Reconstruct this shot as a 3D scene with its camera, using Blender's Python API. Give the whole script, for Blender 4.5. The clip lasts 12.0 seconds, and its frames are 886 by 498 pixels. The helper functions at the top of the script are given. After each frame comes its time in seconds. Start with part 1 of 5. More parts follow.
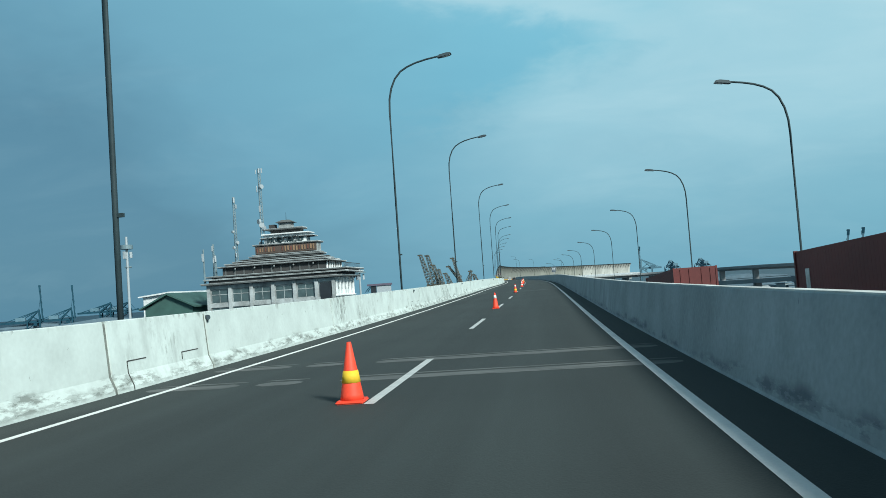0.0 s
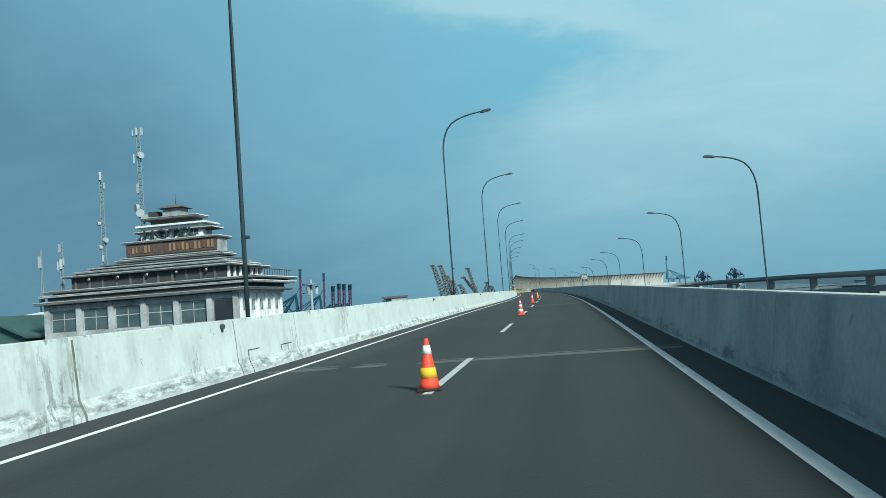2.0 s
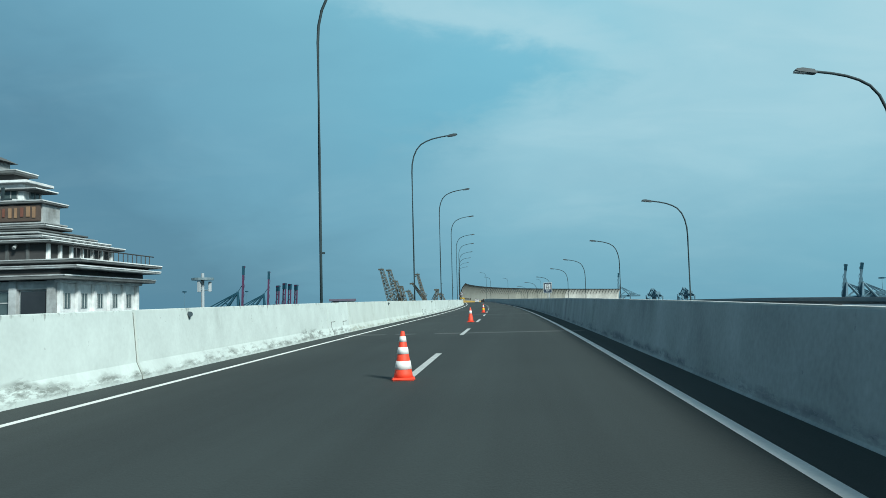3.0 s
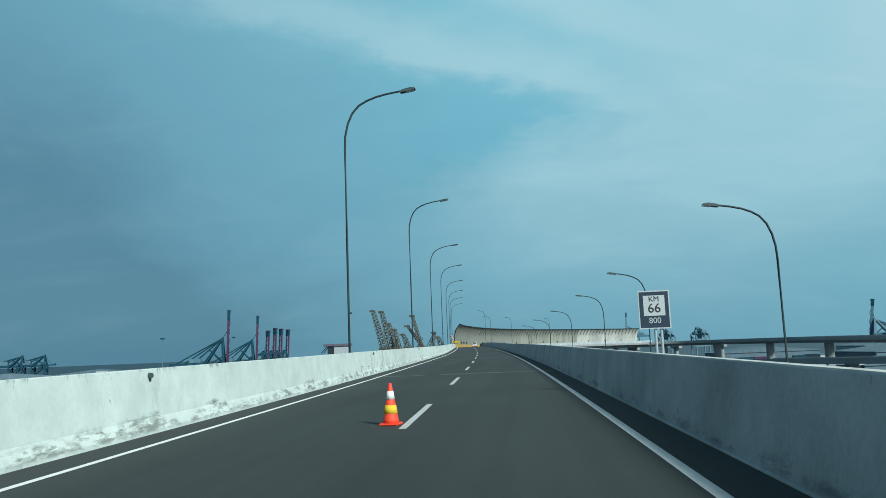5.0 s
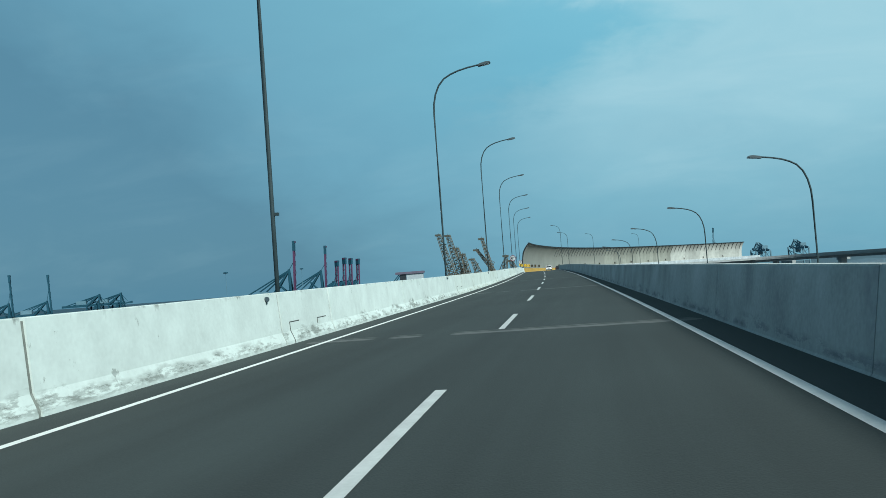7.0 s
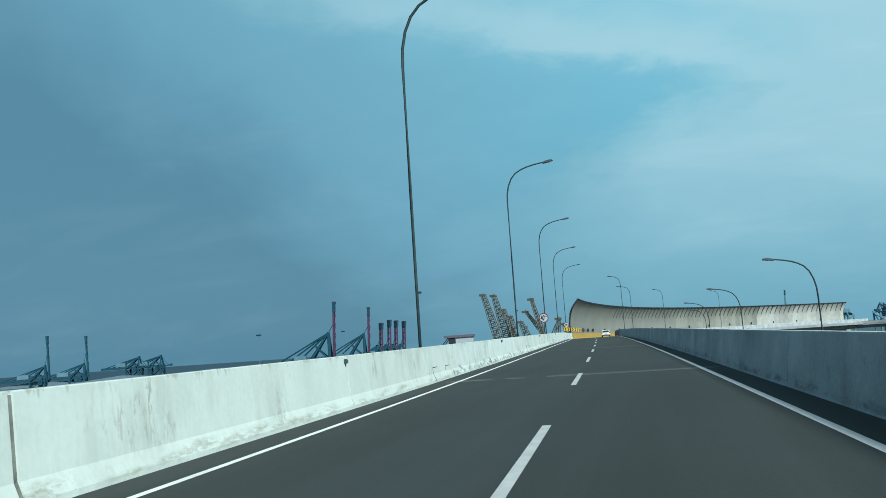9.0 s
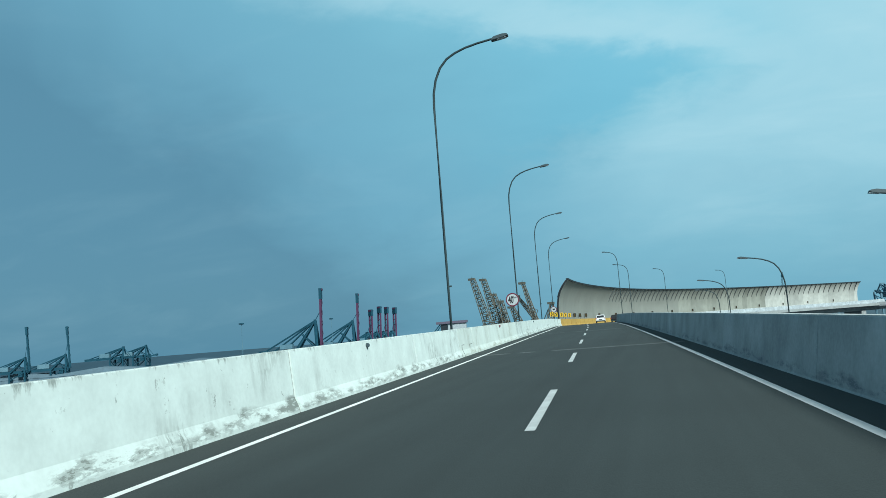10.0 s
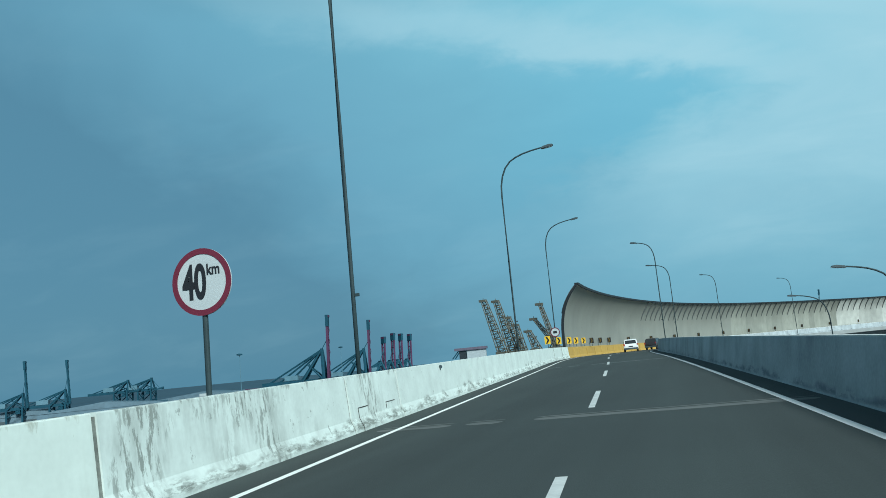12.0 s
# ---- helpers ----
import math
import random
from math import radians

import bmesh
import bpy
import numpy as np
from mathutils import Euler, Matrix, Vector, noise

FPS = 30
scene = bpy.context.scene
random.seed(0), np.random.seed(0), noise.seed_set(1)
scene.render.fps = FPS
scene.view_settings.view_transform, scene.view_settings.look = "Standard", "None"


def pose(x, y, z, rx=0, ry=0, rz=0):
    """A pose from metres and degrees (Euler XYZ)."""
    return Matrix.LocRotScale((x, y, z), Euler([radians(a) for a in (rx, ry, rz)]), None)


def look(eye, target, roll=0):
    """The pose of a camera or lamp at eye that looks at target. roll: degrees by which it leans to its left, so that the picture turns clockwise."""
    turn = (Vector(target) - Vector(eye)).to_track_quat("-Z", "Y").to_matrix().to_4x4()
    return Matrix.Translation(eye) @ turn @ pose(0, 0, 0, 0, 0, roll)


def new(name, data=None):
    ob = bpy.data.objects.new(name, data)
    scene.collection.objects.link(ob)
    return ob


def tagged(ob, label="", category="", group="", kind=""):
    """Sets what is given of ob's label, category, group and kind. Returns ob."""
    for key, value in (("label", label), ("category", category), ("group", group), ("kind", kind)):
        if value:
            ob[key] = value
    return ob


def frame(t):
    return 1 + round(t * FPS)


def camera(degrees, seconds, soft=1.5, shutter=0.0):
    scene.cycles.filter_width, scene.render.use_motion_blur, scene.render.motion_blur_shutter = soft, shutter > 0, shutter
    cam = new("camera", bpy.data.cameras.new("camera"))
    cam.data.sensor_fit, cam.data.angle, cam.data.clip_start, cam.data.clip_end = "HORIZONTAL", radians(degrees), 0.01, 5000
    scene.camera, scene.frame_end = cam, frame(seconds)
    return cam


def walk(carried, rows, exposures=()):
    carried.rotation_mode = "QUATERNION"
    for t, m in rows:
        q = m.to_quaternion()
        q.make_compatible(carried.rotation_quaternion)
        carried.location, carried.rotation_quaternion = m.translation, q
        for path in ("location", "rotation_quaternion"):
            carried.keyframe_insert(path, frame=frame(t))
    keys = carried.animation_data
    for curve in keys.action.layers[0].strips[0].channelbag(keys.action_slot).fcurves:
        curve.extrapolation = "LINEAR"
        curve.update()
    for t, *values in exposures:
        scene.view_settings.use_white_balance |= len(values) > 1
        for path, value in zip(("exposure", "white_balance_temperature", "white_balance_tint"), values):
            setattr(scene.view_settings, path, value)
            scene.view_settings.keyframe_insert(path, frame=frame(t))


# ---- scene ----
# ---- the camera and its drive ----
cam = camera(59.64, 12.0, soft=0.85)
DRIVE = [
    (0, pose(2.081, -8.797, 1.288, 92.799, 4.079, 7.266)),
    (0.5, pose(2.053, 4.785, 1.312, 93.677, 3.773, 8.333)),
    (1, pose(2.050, 16.266, 1.354, 91.950, 4.233, 11.727)),
    (1.5, pose(2.005, 28.906, 1.474, 92.139, 4.699, 8.622)),
    (2, pose(1.925, 41.856, 1.626, 93.789, 4.335, 8.911)),
    (2.5, pose(1.823, 55.018, 1.759, 93.756, 3.650, 8.537)),
    (2.7, pose(1.692, 59.510, 1.745, 94.236, 2.494, 7.647)),
    (4.3, pose(1.368, 99.900, 2.160, 93.549, 3.231, -4.505)),
    (4.5, pose(1.390, 105.128, 2.233, 95.904, 1.723, -0.802)),
    (5, pose(1.181, 117.223, 2.300, 97.281, 2.246, 5.586)),
    (5.5, pose(0.947, 129.281, 2.337, 94.029, 5.960, 8.890)),
    (6, pose(0.616, 141.395, 2.417, 96.212, 3.422, 9.001)),
    (6.5, pose(0.215, 153.396, 2.455, 95.483, 3.714, 9.291)),
    (6.7, pose(-0.019, 158.283, 2.445, 92.113, 4.845, 10.826)),
    (8.3, pose(-2.007, 197.500, 2.725, 93.986, 3.143, 12.209)),
    (8.5, pose(-2.258, 202.055, 2.716, 95.972, 2.888, 12.757)),
    (9, pose(-2.986, 214.649, 2.767, 97.041, 3.822, 15.583)),
    (9.5, pose(-3.576, 225.774, 2.876, 96.542, 5.395, 14.357)),
    (10, pose(-4.339, 237.471, 2.964, 95.992, 4.462, 15.290)),
    (10.5, pose(-5.138, 249.468, 3.078, 94.752, 5.265, 15.631)),
    (11, pose(-5.960, 261.656, 3.184, 97.695, 3.771, 15.317)),
    (11.5, pose(-6.754, 272.059, 3.256, 98.205, 4.608, 16.607)),
    (12, pose(-7.576, 282.570, 3.337, 98.063, 5.414, 17.214)),
]
walk(cam, DRIVE, exposures=[(0, 0.02, 6200, 0), (2.6, 0.0, 6170, -1), (4.4, -0.2, 6140, -1), (5.0, -0.13, 6120, -2), (5.5, -0.1, 6110, -2), (6.5, -0.05, 6090, -2), (8.5, 0.0, 6050, -2), (9.0, -0.04, 6020, -2), (10.2, 0.08, 5990, -3), (11.0, 0.05, 5940, -3), (12, -0.03, 5880, -4)])

# ---- plan: along the road (s), across it (u), above it (h), metres ----
KNOTS = [-25, 20, 65, 110, 155, 200, 245, 290, 335, 365, 395, 425, 460, 500, 540, 580, 900]
BENDS = [0.548, -0.0589, -0.165, -0.34, -0.411, -0.304, -0.354, -0.0431, -0.729, 6.56, 4.91, 4.96, 4.96, 4.95, 4.95, 4.95, 4.95]          # thousandths per metre, to the right
GRADES = [-0.712, 0.83, 1.12, 0.507, 0.585, 0.417, 0.845, 0.695, 0.298, -0.841, -1.22, -0.646, -0.495, -0.6, -0.731, -0.731, 0.3]          # per cent
U_L = -3.668
U_R = 3.475
U_BL = -4.420
H_BL = 1.120
U_BR = 4.150
H_BR = 1.030
U_PL = -5.249
ARM_L = 3.26
ARM_R = 2.97
TALL = 13.560
GROUND_Z = -22.000
LAMPS_L = [3.93, 31.3, 58.7, 94.1, 124, 153, 183, 210, 240, 270, 300, 330, 359]
LAMP_EXTRA = {31.3: -0.25, 58.7: 0.25, 183: 0.15, 210: -0.35, 240: 0.12}          # columns that differ in height
LAMPS_R = [(28.9, 14.10, -3.69), (58.1, 14.67, -4.10), (94.4, 15.14, -4.62), (124.1, 14.98, -5.49), (153.7, 14.73, -6.22), (183.4, 14.71, -6.83), (210.7, 15.29, -7.10), (240.4, 15.12, -7.80), (269.9, 14.86, -8.41), (299.4, 14.97, -8.96), (328.7, 15.80, -9.47), (358.0, 19.15, -9.78)]
OPP_S = [-60, 28.9, 58.1, 94.4, 124, 154, 183, 211, 240, 270, 299, 329, 358, 430]
OPP_U = [14.1, 14.1, 14.7, 15.1, 15, 14.7, 14.7, 15.3, 15.1, 14.9, 15, 15.8, 19.15, 28.0]
OPP_Z = [-2.89, -3.69, -4.1, -4.62, -5.49, -6.22, -6.83, -7.1, -7.8, -8.41, -8.96, -9.47, -9.78, -10.5]
JOINTS = [2.3, 4.8, 56.4, 92.0, 121.7, 151.3, 181.2, 208.35, 238.0, 267.6, 297.2, 327.4, 357.0]
BARRIER_JOINTS = [-57.0, -27.2, 2.3, 29.1, 56.4, 92.0, 121.7, 151.3, 181.2, 208.35, 238.0, 267.6, 297.2, 327.4, 357.0, 386.6, 416.2, 445.8, 475.4, 505.0, 534.6]
SIGN40 = (-13.96, 292.01, 4.73)
SIGN66 = (4.50, 136.50, 3.02)
S_WALL = 361.00
S_WALL_END = 544.28
H_WALL = 7.21
OVER = 1.90

# ---- world, sun ----
SUN_EL, SUN_AZ = 33.0, 138.0            # degrees; azimuth clockwise from +y
world = bpy.data.worlds.new("sky")
scene.world = world
world.use_nodes = True
wn, wl = world.node_tree.nodes, world.node_tree.links
wn.clear()


def wnode(kind, **kw):
    n = wn.new(kind)
    for k, v in kw.items():
        n.inputs[k].default_value = v
    return n


w_out = wnode("ShaderNodeOutputWorld")
w_bg = wnode("ShaderNodeBackground", Strength=1.0)
w_sky = wnode("ShaderNodeTexSky")
w_sky.sky_type, w_sky.sun_disc = "NISHITA", False
w_sky.sun_elevation, w_sky.sun_rotation = radians(SUN_EL), radians(SUN_AZ)
w_sky.air_density, w_sky.dust_density, w_sky.ozone_density = 1.0, 2.0, 1.5
w_scale = wnode("ShaderNodeVectorMath")
w_scale.operation = "SCALE"
w_scale.inputs["Scale"].default_value = 0.038
wl.new(w_sky.outputs[0], w_scale.inputs[0])
w_co = wnode("ShaderNodeTexCoord")
w_sep = wnode("ShaderNodeSeparateXYZ")
wl.new(w_co.outputs["Generated"], w_sep.inputs[0])
# flattened cloud layer: direction divided by its height
w_zc = wnode("ShaderNodeMath")
w_zc.operation = "MAXIMUM"
wl.new(w_sep.outputs[2], w_zc.inputs[0])
w_zc.inputs[1].default_value = 0.0
w_za = wnode("ShaderNodeMath")
w_za.operation = "ADD"
wl.new(w_zc.outputs[0], w_za.inputs[0])
w_za.inputs[1].default_value = 0.42
w_div = wnode("ShaderNodeVectorMath")
w_div.operation = "DIVIDE"
w_cmb = wnode("ShaderNodeCombineXYZ")
for i in range(3):
    wl.new(w_za.outputs[0], w_cmb.inputs[i])
wl.new(w_co.outputs["Generated"], w_div.inputs[0])
wl.new(w_cmb.outputs[0], w_div.inputs[1])


def wmath(op, *args):
    q = wn.new("ShaderNodeMath")
    q.operation = op
    for i, v in enumerate(args):
        if isinstance(v, (int, float)):
            q.inputs[i].default_value = v
        else:
            wl.new(v, q.inputs[i])
    return q.outputs[0]


def wrange(value, lo, hi, a=0.0, b=1.0):
    q = wn.new("ShaderNodeMapRange")
    q.interpolation_type = "SMOOTHSTEP"
    for k, v in (("From Min", lo), ("From Max", hi), ("To Min", a), ("To Max", b)):
        q.inputs[k].default_value = v
    wl.new(value, q.inputs["Value"])
    return q.outputs[0]


def wtexture(scale, detail, rough, warp, stretch=(1, 1, 1)):
    q = wn.new("ShaderNodeVectorMath")
    q.operation = "MULTIPLY"
    wl.new(w_div.outputs[0], q.inputs[0])
    q.inputs[1].default_value = stretch
    t = wnode("ShaderNodeTexNoise", Scale=scale, Detail=detail, Roughness=rough, Distortion=warp)
    wl.new(q.outputs[0], t.inputs["Vector"])
    return t.outputs["Fac"]


# cloud forms: wisp is fine, drift moves the edges of the larger forms
wisp = wtexture(5.0, 6, 0.55, 0.5, (0.6, 1.0, 1.7))
drift = wtexture(3.2, 5, 0.55, 0.2)
side_x = wmath("MULTIPLY_ADD", wmath("SUBTRACT", drift, 0.5), 5.0, wmath("MULTIPLY", w_sep.outputs[0], 57.3))      # about degrees to the right
up_z = wmath("MULTIPLY_ADD", wmath("SUBTRACT", drift, 0.5), -6.0, wmath("MULTIPLY", w_sep.outputs[2], 57.3))       # about degrees up
fluff = wtexture(9.0, 7, 0.6, 0.3, (0.8, 1.0, 1.3))
bank_edge = wmath("MULTIPLY_ADD", wmath("SUBTRACT", fluff, 0.5), 5.0, wmath("SUBTRACT", up_z, wmath("MULTIPLY_ADD", side_x, 0.37, 14.1)))
bank = wmath("MULTIPLY", wrange(bank_edge, 1.3, -2.6), wmath("MULTIPLY", wrange(side_x, -13.0, 6.0), wrange(up_z, 1.0, 13.0, 0.05, 1.0)))
band_1 = wmath("MULTIPLY_ADD", wmath("SUBTRACT", fluff, 0.5), 4.0, wmath("SUBTRACT", up_z, wmath("MULTIPLY_ADD", side_x, -0.27, 18.6)))
band_2 = wmath("SUBTRACT", up_z, wmath("MULTIPLY_ADD", side_x, -0.42, 24.6))
streak_1 = wmath("MULTIPLY", wmath("MULTIPLY", wrange(band_1, -1.6, 0.6), wrange(band_1, 4.5, 1.0)), wrange(side_x, -34.0, -6.0, 0.25, 1.0))
streak_2 = wmath("MULTIPLY", wmath("MULTIPLY", wrange(band_2, -2.2, 0.3), wrange(band_2, 4.5, 0.8)), wrange(side_x, -14.0, 0.0))
right_high = wmath("MULTIPLY", wrange(side_x, 2.0, 14.0), wrange(up_z, 9.0, 17.0))
right_far = wmath("MULTIPLY", wrange(side_x, 9.0, 25.0), wrange(up_z, 7.0, 18.0))
veil = wrange(wisp, 0.35, 0.72)
pale = wmath("MAXIMUM", wmath("MULTIPLY", bank, 0.62), wmath("MAXIMUM", wmath("MULTIPLY", streak_1, 0.62), wmath("MAXIMUM", wmath("MULTIPLY", streak_2, 0.8), wmath("MAXIMUM", wmath("MULTIPLY", right_high, 0.72), right_far))))
pale = wmath("MULTIPLY", pale, wmath("MULTIPLY_ADD", veil, 0.28, 0.78))
pale = wmath("ADD", pale, wmath("MULTIPLY", wrange(wisp, 0.45, 0.80), 0.07))
wedge = wmath("MULTIPLY", wmath("MULTIPLY", wrange(bank_edge, -0.4, 1.4), wrange(band_1, 0.4, -1.2)), wrange(side_x, -16.0, -1.0))
# cloud colour: grey-blue towards the horizon and the shaded side, pale high up and towards the sun
w_dot = wnode("ShaderNodeVectorMath")
w_dot.operation = "DOT_PRODUCT"
w_dot.inputs[1].default_value = (0.58, 0.05, 1.05)
wl.new(w_co.outputs["Generated"], w_dot.inputs[0])
w_map = wnode("ShaderNodeMapRange")
w_map.inputs["From Min"].default_value, w_map.inputs["From Max"].default_value = -0.19, 0.64
far_left = wmath("MAXIMUM", wmath("MULTIPLY_ADD", w_sep.outputs[0], -1.0, -0.27), 0.0)
far_right = wmath("MAXIMUM", wmath("ADD", w_sep.outputs[0], -0.02), 0.0)
w_tone = wmath("SUBTRACT", w_dot.outputs["Value"], wmath("MULTIPLY_ADD", far_left, 0.44, wmath("MULTIPLY", far_right, 0.42)))
blotch = wtexture(2.6, 4, 0.6, 0.4, (1.0, 1.0, 1.4))
w_tone = wmath("MULTIPLY_ADD", wmath("SUBTRACT", blotch, 0.5), 0.22, w_tone)
wl.new(w_tone, w_map.inputs["Value"])
w_haze = wnode("ShaderNodeValToRGB")
hz = w_haze.color_ramp
hz.elements[0].position, hz.elements[0].color = 0.0, (0.130, 0.280, 0.398, 1)
hz.elements[1].position, hz.elements[1].color = 1.0, (0.49, 0.78, 0.91, 1)
for at, tone in ((0.26, (0.203, 0.425, 0.570, 1)), (0.50, (0.235, 0.495, 0.640, 1)), (0.75, (0.315, 0.63, 0.775, 1))):
    hz.elements.new(at).color = tone
wl.new(w_map.outputs[0], w_haze.inputs[0])
w_white = wnode("ShaderNodeMix")
w_white.data_type, w_white.blend_type = "RGBA", "MIX"
wl.new(pale, w_white.inputs["Factor"])
wl.new(w_haze.outputs[0], w_white.inputs["A"])
w_white.inputs["B"].default_value = (0.56, 0.775, 0.87, 1)
w_blue = wnode("ShaderNodeMix")
w_blue.data_type = "RGBA"
wl.new(wmath("MULTIPLY", wedge, 0.36), w_blue.inputs["Factor"])
wl.new(w_white.outputs["Result"], w_blue.inputs["A"])
w_blue.inputs["B"].default_value = (0.165, 0.50, 0.70, 1)
w_mix = wnode("ShaderNodeMix")
w_mix.data_type = "RGBA"
w_top = wnode("ShaderNodeMapRange")       # open blue sky overhead, haze and cloud lower down
w_top.inputs["From Min"].default_value, w_top.inputs["From Max"].default_value = 0.42, 0.70
w_top.inputs["To Min"].default_value, w_top.inputs["To Max"].default_value = 0.86, 0.12
wl.new(w_sep.outputs[2], w_top.inputs["Value"])
wl.new(w_top.outputs[0], w_mix.inputs["Factor"])
wl.new(w_scale.outputs[0], w_mix.inputs["A"])
wl.new(w_blue.outputs["Result"], w_mix.inputs["B"])
wl.new(w_mix.outputs["Result"], w_bg.inputs["Color"])
wl.new(w_bg.outputs[0], w_out.inputs[0])

sun = new("sun", bpy.data.lights.new("sun", "SUN"))
sun.data.energy, sun.data.angle, sun.data.color = 5.0, radians(11.0), (1.0, 0.985, 0.95)
_az, _el = radians(SUN_AZ), radians(SUN_EL)
sun.matrix_world = look((0, 0, 60), (-math.sin(_az) * math.cos(_el), -math.cos(_az) * math.cos(_el), 60 - math.sin(_el)))

# ---- materials ----


def mat(name, base, rough=0.7, vary=0.25, scale=2.0, metal=0.0, bump=0.0, fine=40.0, tint=None, island=0.0, spec=0.5):
    """A surface with a coarse and a fine variation of its colour, and fine relief."""
    m = bpy.data.materials.new(name)
    m.use_nodes = True
    nt = m.node_tree
    n, l = nt.nodes, nt.links
    b = n["Principled BSDF"]
    b.inputs["Roughness"].default_value, b.inputs["Metallic"].default_value = rough, metal
    b.inputs["Specular IOR Level"].default_value = spec
    co = n.new("ShaderNodeTexCoord")
    big, small = n.new("ShaderNodeTexNoise"), n.new("ShaderNodeTexNoise")
    big.inputs["Scale"].default_value, big.inputs["Detail"].default_value = scale, 6
    small.inputs["Scale"].default_value, small.inputs["Detail"].default_value = fine, 3
    geo = n.new("ShaderNodeNewGeometry")
    for t in (big, small):
        l.new(geo.outputs["Position"], t.inputs["Vector"])
    mixn = n.new("ShaderNodeMath")
    mixn.operation = "MULTIPLY_ADD"
    l.new(small.outputs["Fac"], mixn.inputs[0])
    mixn.inputs[1].default_value = 0.4
    l.new(big.outputs["Fac"], mixn.inputs[2])
    rng = n.new("ShaderNodeMapRange")
    rng.inputs["From Min"].default_value, rng.inputs["From Max"].default_value = 0.40, 1.0
    l.new(mixn.outputs[0], rng.inputs["Value"])
    mx = n.new("ShaderNodeMix")
    mx.data_type = "RGBA"
    lo = tint or tuple(c * (1 - vary) for c in base)
    hi = tuple(min(1, c * (1 + vary * 0.6)) for c in base)
    mx.inputs["A"].default_value, mx.inputs["B"].default_value = (*lo, 1), (*hi, 1)
    l.new(rng.outputs[0], mx.inputs["Factor"])
    col = mx.outputs["Result"]
    if island:
        info = n.new("ShaderNodeObjectInfo")
        r2 = n.new("ShaderNodeMapRange")
        r2.inputs["To Min"].default_value, r2.inputs["To Max"].default_value = 1 - island, 1 + island * 0.4
        l.new(info.outputs["Random"], r2.inputs["Value"])
        sc = n.new("ShaderNodeVectorMath")
        sc.operation = "SCALE"
        l.new(col, sc.inputs[0])
        l.new(r2.outputs[0], sc.inputs["Scale"])
        col = sc.outputs[0]
    l.new(col, b.inputs["Base Color"])
    if bump:
        bp = n.new("ShaderNodeBump")
        bp.inputs["Strength"].default_value, bp.inputs["Distance"].default_value = bump, 0.02
        l.new(small.outputs["Fac"], bp.inputs["Height"])
        l.new(bp.outputs[0], b.inputs["Normal"])
    return m


